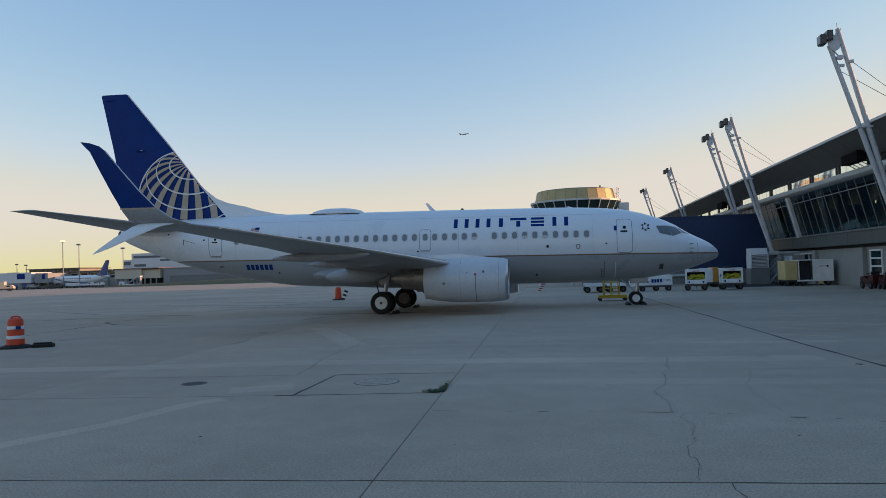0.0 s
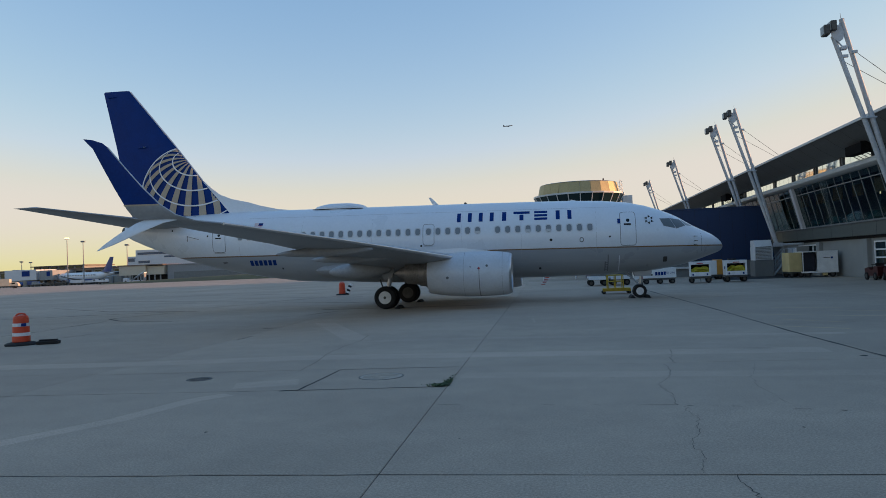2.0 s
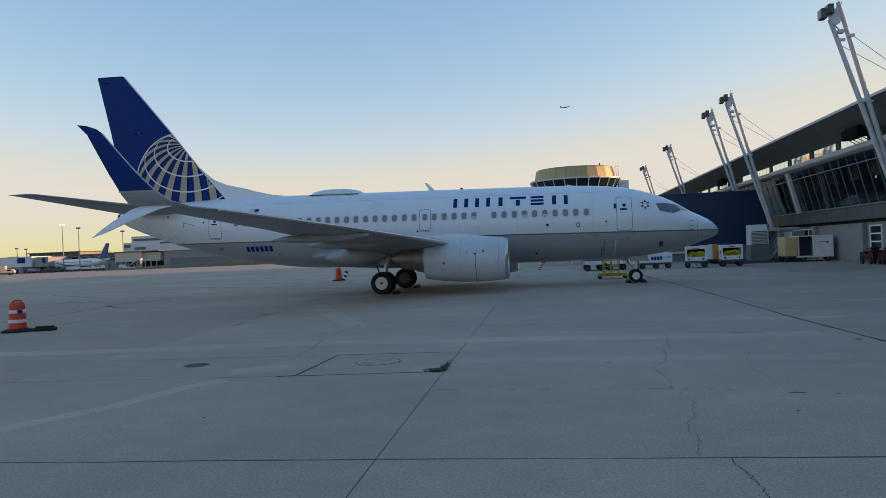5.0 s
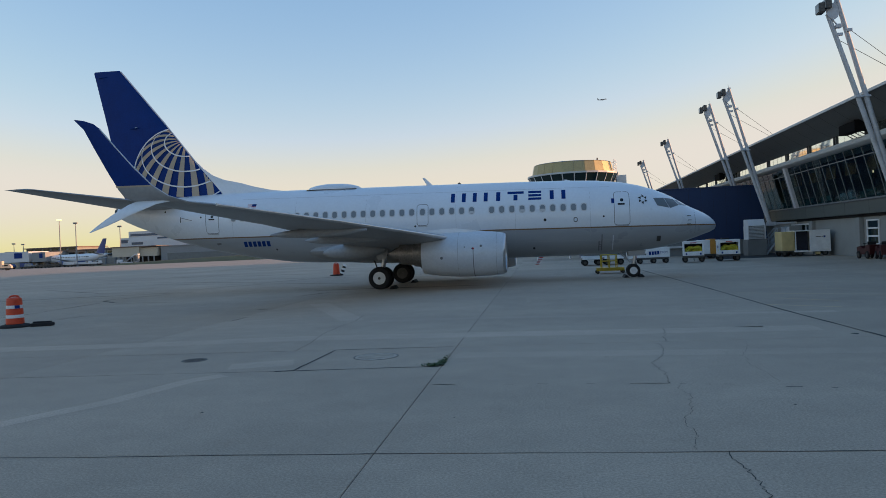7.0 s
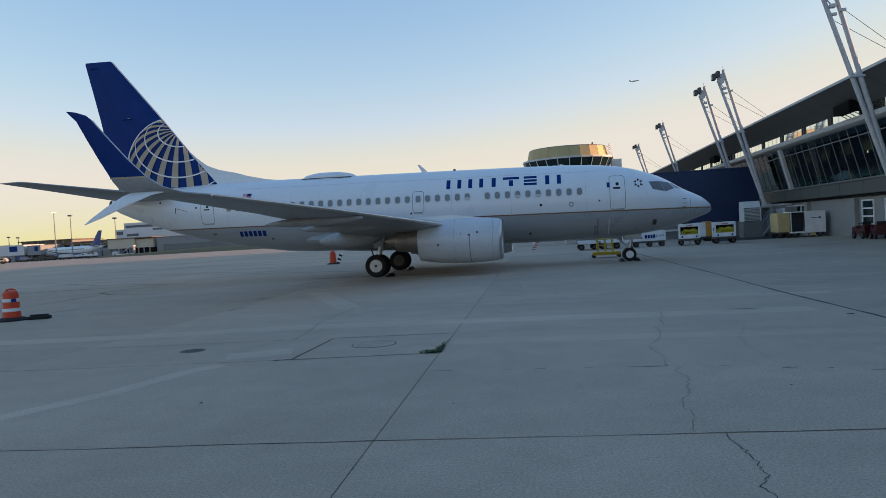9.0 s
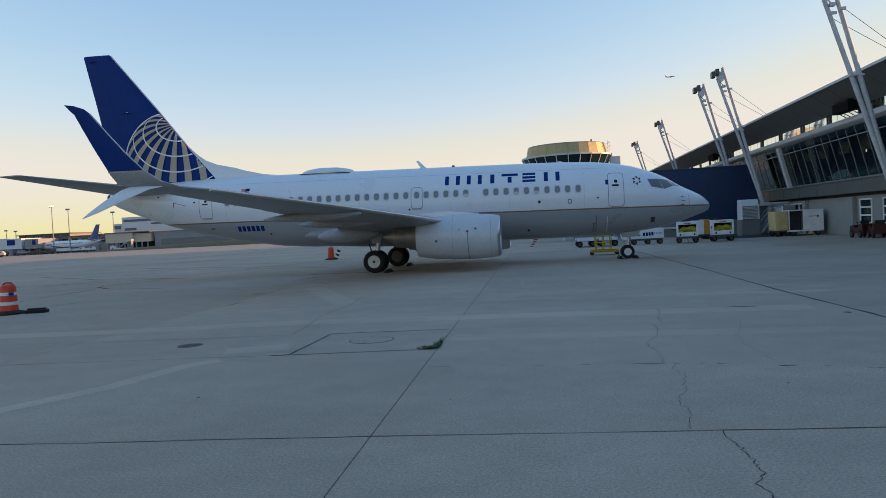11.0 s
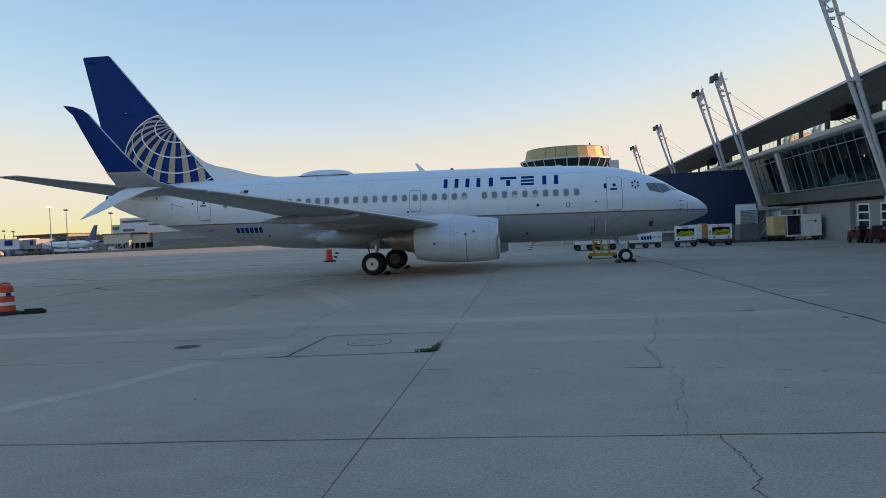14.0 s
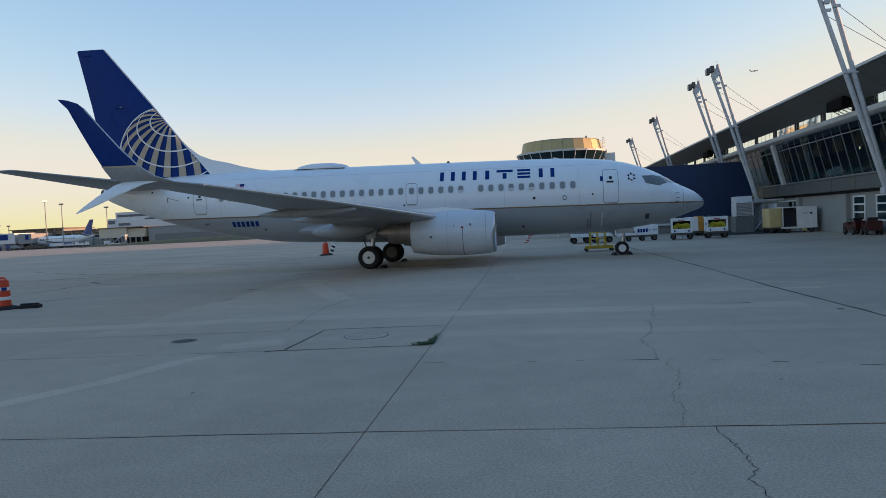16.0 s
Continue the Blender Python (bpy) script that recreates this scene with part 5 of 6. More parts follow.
HOSE_YELLOW = material("hose_yellow", (0.62, 0.56, 0.05), 0.5, vary=0.25, scale=5)
DARK_CLOTH = material("dark_curtain", (0.02, 0.022, 0.035), 0.85, vary=0.3, scale=4)


def traffic_drum(m, label, banded=True):
    d = empty("traffic_drum", m, label, "traffic drum", "traffic drums")
    part("rubber_base", turned([(0, 0.52), (0.04, 0.52), (0.08, 0.44), (0.11, 0.30)], "z", 8), RUBBER, d)
    z, r = 0.11, 0.268
    for h, white in ((0.19, 0), (0.11, 1), (0.20, 0), (0.11, 1), (0.17, 0)):
        mat = REFLECT if white and banded else ORANGE
        part("band", turned([(z, r - 0.006), (z + 0.012, r + 0.004), (z + h - 0.012, r), (z + h, r - 0.012)], "z", 32), mat, d, "white reflecting band" if mat is REFLECT else "orange band", smooth=True)
        z += h
        r -= 0.009
    part("top", turned([(z, r), (z + 0.05, r * 0.97), (z + 0.075, r * 0.8), (z + 0.06, r * 0.7), (z + 0.06, 0.01)], "z", 32), ORANGE, d, smooth=True)
    bm = bmesh.new()
    pts = [(-0.15, z + 0.05), (-0.12, z + 0.11), (-0.04, z + 0.135), (0.05, z + 0.135), (0.13, z + 0.11), (0.15, z + 0.05)]
    for p, q in zip(pts, pts[1:]):
        add_tube(bm, (p[0], 0, p[1]), (q[0], 0, q[1]), 0.03, None, 8)
    part("handle", bm, ORANGE, d)
    return d


drum = traffic_drum(pose(-17.35, 21.55, 0, 0, 0, 20), "orange and white traffic drum on a black rubber base")
part("marker_plate", box(0.10, 0.24, -0.285, -0.24, 0.62, 0.72), NAVY, drum)
traffic_drum(pose(-16.86, 56.4, 0, 0, 0, 50), "plain red-orange traffic drum beyond the aircraft", banded=False)
sand = empty("rubber_weight", pose(-16.45, 21.65, 0, 0, 0, 16), "flat black rubber weight lying beside a drum", "rubber weight")
part("slab", box(-0.33, 0.33, -0.15, 0.15, 0, 0.11, 0.03), RUBBER, sand)
part("ridge", box(-0.28, 0.28, -0.06, 0.06, 0.10, 0.16, 0.02), RUBBER, sand)
bar = empty("striped_barrier_arm", pose(-16.45, 56.3, 0), "tilted black and white striped barrier arm by a drum", "barrier arm")
for k in range(6):
    part("stripe", box(-0.14, 0.14, -0.02, 0.02, 0.16 * k, 0.16 * k + 0.157), LINE_WHITE if k % 2 else BLACK, bar).matrix_basis = pose(0, 0, 0, 0, 22, 0)


def chock(m, label):
    c = empty("wheel_chock", m, label, "wheel chock", "wheel chocks")
    part("wedge", prism([(-0.15, 0), (0.15, 0), (0.03, 0.15), (-0.03, 0.15)], -0.5, 0.5), RUBBER, c)


for x, y in ((4.24 + 0.38, 38.57), (4.24 - 0.38, 38.57)):
    chock(pose(x, y, 0), "black rubber wheel chock against the nose wheels")
for x, y in ((-8.36 + 0.62, 35.7), (-8.36 + 0.62, 41.4)):
    chock(pose(x, y, 0), "black rubber wheel chock against the main wheels")


def cart_wheel(parent, x, y, r=0.22, w=0.14):
    t = part("wheel", turned([(-w / 2, r * 0.55), (-w / 2, r * 0.88), (-w * 0.3, r), (w * 0.3, r), (w / 2, r * 0.88), (w / 2, r * 0.55)], "y", 18, (x, y, r)), RUBBER, parent, smooth=True)
    part("hub", turned([(-w * 0.52, 0.01), (-w * 0.5, r * 0.54), (w * 0.5, r * 0.54), (w * 0.52, 0.01)], "y", 14, (x, y, r)), DARK_METAL, t)


def hose_cart(m):
    """A low white cart, open at the front, with yellow hose inside."""
    c = empty("hose_cart", m, "white four-wheeled service cart with coiled yellow hose inside", "service cart", "white service carts")
    part("chassis", box(-0.85, 0.85, -0.95, 0.7, 0.34, 0.50, 0.03), DARK_METAL, c)
    part("side_panel", box(-0.82, -0.76, -0.9, 0.65, 0.50, 1.50, 0.02), CART_WHITE, c)
    part("side_panel", box(0.76, 0.82, -0.9, 0.65, 0.50, 1.50, 0.02), CART_WHITE, c)
    part("back_panel", box(-0.76, 0.76, 0.2, 0.26, 0.50, 1.50), BLACK, c)
    part("roof_panel", box(-0.86, 0.86, -0.95, 0.7, 1.50, 1.58, 0.03), CART_WHITE, c)
    part("front_sill", box(-0.69, 0.69, -0.93, -0.87, 0.50, 0.80, 0.01), CART_WHITE, c)
    part("corner_post", box(-0.84, -0.70, -0.95, -0.85, 0.50, 1.50, 0.01), CART_WHITE, c)
    part("corner_post", box(0.70, 0.84, -0.95, -0.85, 0.50, 1.50, 0.01), CART_WHITE, c)
    part("header", box(-0.70, 0.70, -0.94, -0.87, 1.36, 1.50, 0.01), CART_WHITE, c)
    part("name_bar", box(-0.25, 0.25, -0.948, -0.942, 1.40, 1.46), RED, c)
    random.seed(8)
    for k in range(7):
        bm = bmesh.new()
        cx, cz, r = -0.55 + 0.18 * k, 0.74 + 0.07 * (k % 3), random.uniform(0.16, 0.26)
        tip = random.uniform(-0.5, 0.5)
        ring = [(cx + r * math.cos(a) * 1.3, -0.6 + 0.16 * math.sin(a + k) + 0.05 * k % 0.2, cz + 0.16 + r * 0.55 * math.sin(a) + tip * r * math.cos(a)) for a in [2 * math.pi * q / 14 for q in range(15)]]
        for p, q in zip(ring, ring[1:]):
            add_tube(bm, p, q, 0.075, None, 6, cap=False)
        part("hose_coil", bm, HOSE_YELLOW, c, "loose coil of yellow hose")
    part("roof_rack", box(-0.5, 0.1, -0.5, 0.2, 1.585, 1.70, 0.02), BLACK, c)
    for x in (-0.62, 0.5):
        part("side_mark", box(x, x + 0.12, -0.953, -0.949, 0.56, 0.70), NAVY, c)
    for x in (-0.66, 0.66):
        for y in (-0.62, 0.42):
            cart_wheel(c, x, y)
    part("side_mark", box(-0.828, -0.822, -0.9, -0.2, 0.95, 1.15), NAVY, c)
    part("drawbar", tube((0, -0.95, 0.36), (0, -1.6, 0.16), 0.03, None, 8), DARK_METAL, c)
    return c


hose = hose_cart(pose(10.55, 56.1, 0, 0, 0, -8) @ Matrix.Diagonal((0.88, 0.88, 1, 1)))
copy_thing(hose, pose(13.05, 56.3, 0, 0, 0, -4))

kiosk = empty("utility_cart", pose(12.9, 63.0, 0), "white and orange tall utility cart behind the hose carts", "utility cart")
part("chassis", box(-0.6, 0.6, -0.9, 0.9, 0.25, 0.4, 0.02), DARK_METAL, kiosk)
part("white_cabinet", box(-0.6, 0.15, -0.9, 0.9, 0.4, 1.55, 0.04), CART_WHITE, kiosk)
part("orange_cabinet", box(0.155, 0.6, -0.9, 0.9, 0.4, 1.62, 0.04), material("amber_paint", (0.55, 0.25, 0.04), 0.5), kiosk)
for x in (-0.4, 0.4):
    for y in (-0.6, 0.6):
        cart_wheel(kiosk, x, y, 0.2)

sign = empty("sign_trailer", pose(7.6, 57.0, 0), "white tapered sign trailer on small wheels with dark lettering bars", "trailer")
part("panel", prism([(-1.75, 0.36), (-1.3, 0.44), (1.38, 0.46), (1.38, 1.18), (1.2, 1.22), (-1.75, 0.92)], -0.3, 0.3), CART_WHITE, sign)
part("chassis", box(-1.3, 1.3, -0.35, 0.35, 0.30, 0.42, 0.02), DARK_METAL, sign)
part("red_band", box(-1.12, -1.06, -0.308, -0.302, 0.45, 0.98), RED, sign)
for x0, x1, z0, z1 in ((-0.15, 0.02, 0.64, 0.90), (0.06, 0.22, 0.64, 0.90), (0.26, 0.42, 0.65, 0.91), (0.46, 0.62, 0.66, 0.92), (-0.9, -0.35, 0.64, 0.76)):
    part("text_bar", box(x0, x1, -0.308, -0.302, z0, z1), NAVY if x0 > -0.5 else DARK_METAL, sign)
word = bpy.data.curves.new("word", "FONT")
word.body, word.size, word.extrude = "ETOPS", 0.21, 0.003
word_ob = bpy.data.objects.new("word", word)
word_me = bpy.data.meshes.new_from_object(word_ob)
bpy.data.objects.remove(word_ob)
word_me.materials.clear()
word_me.materials.append(NAVY)
tagged(mesh_share("lettering", word_me, sign, pose(0.67, -0.304, 0.74, 90, 0, 0)), "dark block letters")
for x in (-0.8, 0.2, 1.1):
    for y in (-0.3, 0.3):
        cart_wheel(sign, x, y, 0.19, 0.1)

for x0 in (2.5, 4.15):
    f = empty("baggage_dolly", pose(x0 + 0.7, 57.6, 0), "low flat baggage dolly with a pale rim on black wheels", "baggage dolly", "baggage dollies")
    part("deck", box(-0.7, 0.7, -1.3, 1.3, 0.46, 0.56, 0.02), DARK_METAL, f)
    part("rim", box(-0.72, 0.72, -1.34, -1.30, 0.48, 0.70, 0.01), CART_WHITE, f)
    part("rim", box(-0.72, 0.72, 1.30, 1.34, 0.48, 0.70, 0.01), CART_WHITE, f)
    for k in range(4):
        part("roller", tube((-0.66, -1 + 0.6 * k, 0.6), (0.66, -1 + 0.6 * k, 0.6), 0.035, None, 8), BARE_METAL, f)
    for x in (-0.5, 0.5):
        for y in (-0.95, 0.95):
            cart_wheel(f, x, y, 0.24, 0.16)

stand = empty("maintenance_stand", pose(3.48, 43.6, 0), "yellow wheeled maintenance stand behind the nose gear", "work stand")
part("platform", box(-0.78, 0.78, -0.5, 0.5, 0.24, 0.34, 0.01), YELLOW, stand)
part("frame", box(-0.8, 0.8, -0.54, -0.5, 0.16, 0.26, 0.01), YELLOW, stand)
for x in (-0.48, -0.05, 0.38):
    for y in (-0.45, 0.45):
        part("post", tube((x, y, 0.3), (x, y, 1.1), 0.03, None, 8), YELLOW, stand)
for y in (-0.45, 0.45):
    part("rail", tube((-0.48, y, 1.08), (0.38, y, 1.08), 0.028, None, 8), YELLOW, stand)
    part("rail", tube((-0.48, y, 0.72), (0.38, y, 0.72), 0.024, None, 8), YELLOW, stand)
for x in (-0.72, 0.72):
    for y in (-0.42, 0.42):
        cart_wheel(stand, x, y, 0.1, 0.06)

# carts by the terminal wall
yc = empty("cream_cart", pose(18.38, 60.4, 0) @ Matrix.Diagonal((0.76, 1, 1, 1)), "cream ribbed baggage cart parked by the terminal wall", "baggage cart")
part("body", box(-0.72, 0.70, -0.9, 0.9, 0.46, 1.95, 0.04), CREAM, yc)
for k in range(6):
    part("rib", box(-0.70, 0.68, -0.93, -0.902, 0.6 + 0.22 * k, 0.63 + 0.22 * k), CREAM, yc)
part("chassis", box(-0.7, 0.7, -0.85, 0.85, 0.34, 0.46), DARK_METAL, yc)
for x in (-0.45, 0.45):
    for y in (-0.7, 0.7):
        cart_wheel(yc, x, y, 0.27, 0.16)
wc = empty("white_cart", pose(19.95, 60.0, 0), "white covered baggage cart with one side open and dark", "baggage cart")
part("floor_deck", box(-1.25, 1.3, -0.85, 0.85, 0.34, 0.46, 0.01), CART_WHITE, wc)
part("roof_panel", box(-1.25, 1.3, -0.88, 0.88, 1.93, 2.0, 0.02), CART_WHITE, wc)
part("front_panel", box(-0.22, 1.28, -0.87, -0.83, 0.46, 1.93, 0.01), CART_WHITE, wc)
part("back_panel", box(-1.2, 1.28, 0.80, 0.84, 0.46, 1.93), CART_WHITE, wc)
part("end_panel", box(1.24, 1.28, -0.82, 0.80, 0.46, 1.93), CART_WHITE, wc)
part("curtain", box(-1.2, -0.23, -0.5, -0.46, 0.46, 1.92), DARK_CLOTH, wc, "dark curtain")
part("corner_post", box(-1.25, -1.19, -0.87, -0.82, 0.46, 1.93), CART_WHITE, wc)
for x0, x1 in ((0.25, 0.62), (0.66, 0.74)):
    part("text_bar", box(x0, x1, -0.878, -0.872, 1.45, 1.50), DARK_METAL, wc)
part("emblem", box(0.78, 0.92, -0.878, -0.872, 1.40, 1.54), NAVY, wc)
for x in (-0.9, 0.9):
    for y in (-0.7, 0.7):
        cart_wheel(wc, x, y, 0.24, 0.16)
part("tow_lamp", box(0.2, 0.55, -0.8, -0.6, 0.12, 0.32, 0.03), CREAM, wc)

# louvred vent on its concrete base, and the service stair
vent = empty("louvre_housing", pose(17.78, 66.6, 0) @ Matrix.Diagonal((0.82, 1, 1, 1)), "white louvred air housing on a concrete base", "vent housing")
part("base", box(-0.95, 0.95, -0.6, 1.0, 0, 1.38, 0.02), BASE_WALL, vent)
part("hood", prism([(-0.6, 2.55), (0.9, 2.55), (0.9, 3.12), (-0.25, 3.12)], -0.85, 0.85, "yz"), SLAT_GREY, vent)
part("lining", box(-0.8, 0.8, -0.4, 0.88, 1.39, 2.54), DARK_METAL, vent)
part("jamb", box(-0.88, -0.80, -0.62, 0.9, 1.39, 2.55), SLAT_GREY, vent)
part("jamb", box(0.80, 0.88, -0.62, 0.9, 1.39, 2.55), SLAT_GREY, vent)
for k in range(9):
    z = 1.44 + 0.122 * k
    part("slat", prism([(-0.62, z), (-0.45, z + 0.085), (-0.44, z + 0.068), (-0.61, z - 0.016)], -0.8, 0.8, "yz"), SLAT_GREY, vent)
st = empty("service_stair", pose(19.1, 66.8, 0), "blue-grey steel service stair with tube rails", "stairs")
for k in range(6):
    part("tread", box(-0.6 + 0.17 * k, -0.42 + 0.17 * k, -0.45, 0.45, 0.17 + 0.19 * k, 0.21 + 0.19 * k), RAIL_BLUE, st)
part("landing", box(0.42, 1.8, -0.5, 0.5, 1.30, 1.36), RAIL_BLUE, st)
for y in (-0.48, 0.48):
    part("stringer", prism([(-0.62, 0.02), (-0.45, 0.02), (0.5, 1.2), (0.5, 1.36), (0.38, 1.36)], y - 0.02, y + 0.02), RAIL_BLUE, st)
    for h in (0.5, 0.95):
        part("rail", tube((-0.6, y, 0.15 + h), (0.45, y, 1.33 + h), 0.024, None, 8), RAIL_BLUE, st)
        part("rail", tube((0.45, y, 1.33 + h), (1.8, y, 1.33 + h), 0.024, None, 8), RAIL_BLUE, st)
    for x, z in ((-0.58, 0.15), (-0.05, 0.75), (0.45, 1.33), (1.1, 1.33), (1.78, 1.33)):
        part("baluster", tube((x, y, z - 0.15), (x, y, z + 0.95), 0.022, None, 8), RAIL_BLUE, st)
for x in (0.5, 1.7):
    for y in (-0.45, 0.45):
        part("leg", tube((x, y, 0), (x, y, 1.32), 0.035, None, 8), RAIL_BLUE, st)
cab_ = empty("electrical_cabinet", pose(20.9, 67.0, 0), "grey wall cabinet with pale doors beside the stair", "cabinet")
part("casing", box(-0.5, 0.5, -1.2, 1.2, 0, 2.45, 0.03), RENDER_WALL, cab_)
for k in range(3):
    part("door", box(-0.525, -0.502, -1.1 + 0.74 * k, -0.42 + 0.74 * k, 1.5, 2.35), WHITE_FRAME, cab_)


def tug(m, label):
    t = empty("baggage_tug", m, label, "baggage tug", "red tugs")
    part("body", prism([(-1.1, 0.3), (1.1, 0.3), (1.1, 0.82), (0.5, 0.9), (0.1, 0.72), (-0.35, 0.72), (-0.5, 0.98), (-1.1, 0.95)], -0.6, 0.6), RED_BODY, t)
    part("seat", box(-0.35, 0.05, -0.4, 0.4, 0.70, 0.84, 0.04), BLACK, t)
    part("seat_back", box(-0.48, -0.36, -0.4, 0.4, 0.8, 1.2, 0.04), BLACK, t)
    part("steering_wheel", turned([(0, 0.16), (0.02, 0.18), (0.04, 0.16)], "z", 16, (0.35, 0.2, 1.05)), BLACK, t)
    part("steering_column", tube((0.5, 0.2, 0.8), (0.36, 0.2, 1.06), 0.025, None, 6), BLACK, t)
    part("bumper", box(1.1, 1.2, -0.6, 0.6, 0.28, 0.45, 0.03), BLACK, t)
    for x in (-0.7, 0.75):
        for y in (-0.58, 0.58):
            cart_wheel(t, x, y, 0.28, 0.2)


tug(pose(20.55, 50.7, 0, 0, 0, 100) @ Matrix.Diagonal((0.62, 0.72, 0.92, 1)), "dark red baggage tug with black seat by the wall")
tug(pose(20.85, 49.1, 0, 0, 0, 82) @ Matrix.Diagonal((0.62, 0.72, 0.92, 1)), "dark red baggage tug parked beside its twin")

for x in (-4.2, -1.2, 2.2):
    b_ = empty("bollard", pose(x, 79.0, 0), "short white post on the apron edge", "bollard", "white posts")
    part("post", turned([(0, 0.09), (0.62, 0.08), (0.68, 0.02)], "z", 10), WHITE_FRAME, b_)

# ---- far side of the field ----
FAR_TAN = material("far_tan_wall", (0.40, 0.36, 0.31), 0.8, vary=0.08, scale=0.2, fine=2)
FAR_GREY = material("far_grey_wall", (0.27, 0.28, 0.29), 0.8, vary=0.08, scale=0.2, fine=2)
FAR_WHITE = material("far_white_wall", (0.62, 0.63, 0.65), 0.7, vary=0.05, scale=0.2, fine=2)
FAR_CREAM = material("far_cream_wall", (0.52, 0.47, 0.38), 0.7, vary=0.06, scale=0.3, fine=2)
FAR_ROOF = material("far_roof", (0.17, 0.12, 0.10), 0.8, vary=0.1, scale=0.3, fine=3)
BLUE_GLASS = glass("blue_far_glass", (0.03, 0.07, 0.14), 0.08)
JET_BLUE = material("jet_blue_paint", (0.02, 0.06, 0.22), 0.35, vary=0.15, scale=0.6, fine=2)
GRASS = material("verge_grass", (0.05, 0.075, 0.03), 0.9, vary=0.3, scale=0.3, fine=4)


def small_jet(name, m, label, length, body_mat, tail_mat, wing_mat):
    """A smaller twin-engine jet seen far off; x forward, wheels at z = 0."""
    j = empty(name, m, label, "airplane")
    k = length / 36.0
    bm = bmesh.new()
    rings = []
    for x, top, bot, hw in ((18, 2.9, 2.6, 0.1), (17.3, 3.5, 2.2, 0.7), (16, 4.2, 1.8, 1.2), (13.5, 4.9, 1.6, 1.5), (-6, 4.95, 1.6, 1.5), (-11, 4.9, 2.2, 1.3), (-15.5, 4.7, 3.3, 0.7), (-18, 4.5, 4.0, 0.2)):
        rings.append([(x * k, hw * k * math.sin(a), (0.5 * (top + bot) + 0.5 * (top - bot) * math.cos(a)) * k) for a in [2 * math.pi * q / 24 for q in range(24)]])
    add_loft(bm, rings)
    fus = part("fuselage", bm, body_mat, j, smooth=True)
    part("tail_fin", foil([((-11.5 * k, 0, 4.8 * k), 5.2 * k, 0.09, True, (0, 1, 0)), ((-16.2 * k, 0, 10.6 * k), 2.2 * k, 0.08, True, (0, 1, 0))]), tail_mat, j, smooth=True)
    for s in (-1, 1):
        part("wing", foil([((4.5 * k, s * 1.0 * k, 2.0 * k), 6.5 * k, 0.12, True, (0, 0, 1)), ((-0.3 * k, s * 7 * k, 2.6 * k), 3.2 * k, 0.11, True, (0, 0, 1)), ((-4.4 * k, s * 14 * k, 3.5 * k), 1.4 * k, 0.1, True, (0, 0, 1))]), wing_mat, j, smooth=True)
        part("tailplane", foil([((-13.5 * k, s * 0.4 * k, 4.4 * k), 3.2 * k, 0.1, True, (0, 0, 1)), ((-16.8 * k, s * 6 * k, 5.0 * k), 1.3 * k, 0.09, True, (0, 0, 1))]), wing_mat, j, smooth=True)
        part("engine", turned([(5.4 * k, 0.75 * k), (5.3 * k, 0.85 * k), (3.5 * k, 0.9 * k), (1.6 * k, 0.6 * k), (1.0 * k, 0.4 * k)], "x", 20, (0, s * 4.4 * k, 1.5 * k)), tail_mat, j, smooth=True)
    return j, fus, k


far, fus, k = small_jet("parked_jet", pose(-190.0, 272.0, 0, 0, 0, 161), "white and blue twin jet parked at the far terminal", 36, WHITE, JET_BLUE, WING_GREY)
for x, y in ((14.5, 0), (-1, 2.8), (-1, -2.8)):
    part("landing_gear", tube((x, y, 0.5), (x, y, 2.2), 0.15, None, 8), DARK_METAL, far)
    part("wheel", turned([(-0.35, 0.4), (-0.3, 0.5), (0.3, 0.5), (0.35, 0.4)], "y", 14, (x, y, 0.5)), RUBBER, far)
for q in range(22):
    x = 12 - 1.0 * q
    part("cabin_window", box(x, x + 0.4, -1.52, -1.38, 3.55, 3.9), DARK_GLASS, far)
    part("cabin_window", box(x, x + 0.4, 1.38, 1.52, 3.55, 3.9), DARK_GLASS, far)
part("belly_stripe", box(-8, 12, -1.36, 1.36, 1.55, 2.1), JET_BLUE, far)

ft = empty("far_terminal", pose(0, 0, 0), "long low tan terminal across the field with a setback upper floor", "terminal building")
part("main_block", box(-300, -120, 286, 320, 0, 6.5), FAR_TAN, ft)
part("roof_deck", box(-301, -119, 285, 321, 6.52, 7.0), FAR_ROOF, ft)
part("upper_block", box(-228, -203.6, 292, 312, 7.02, 8.2), FAR_GREY, ft)
part("upper_roof", box(-229, -202.6, 291, 313, 8.22, 8.6), FAR_ROOF, ft)
for q in range(6):
    part("upper_window", box(-227.5 + 4 * q, -224.7 + 4 * q, 291.7, 291.95, 7.2, 8.0), DARK_GLASS, ft)
for q in range(30):
    part("bay_window", box(-297.6 + 4.5 * q, -295.0 + 4.5 * q, 285.7, 285.95, 3.9, 5.9), DARK_GLASS, ft)
    part("pier", box(-294.4 + 4.5 * q, -293.8 + 4.5 * q, 285.4, 285.95, 0, 6.5), FAR_GREY, ft)
for q in range(7):
    part("roof_plant", box(-290 + 16 * q, -287 + 16 * q, 296, 300, 7.02, 7.5 + 0.4 * (q % 3)), FAR_GREY, ft)
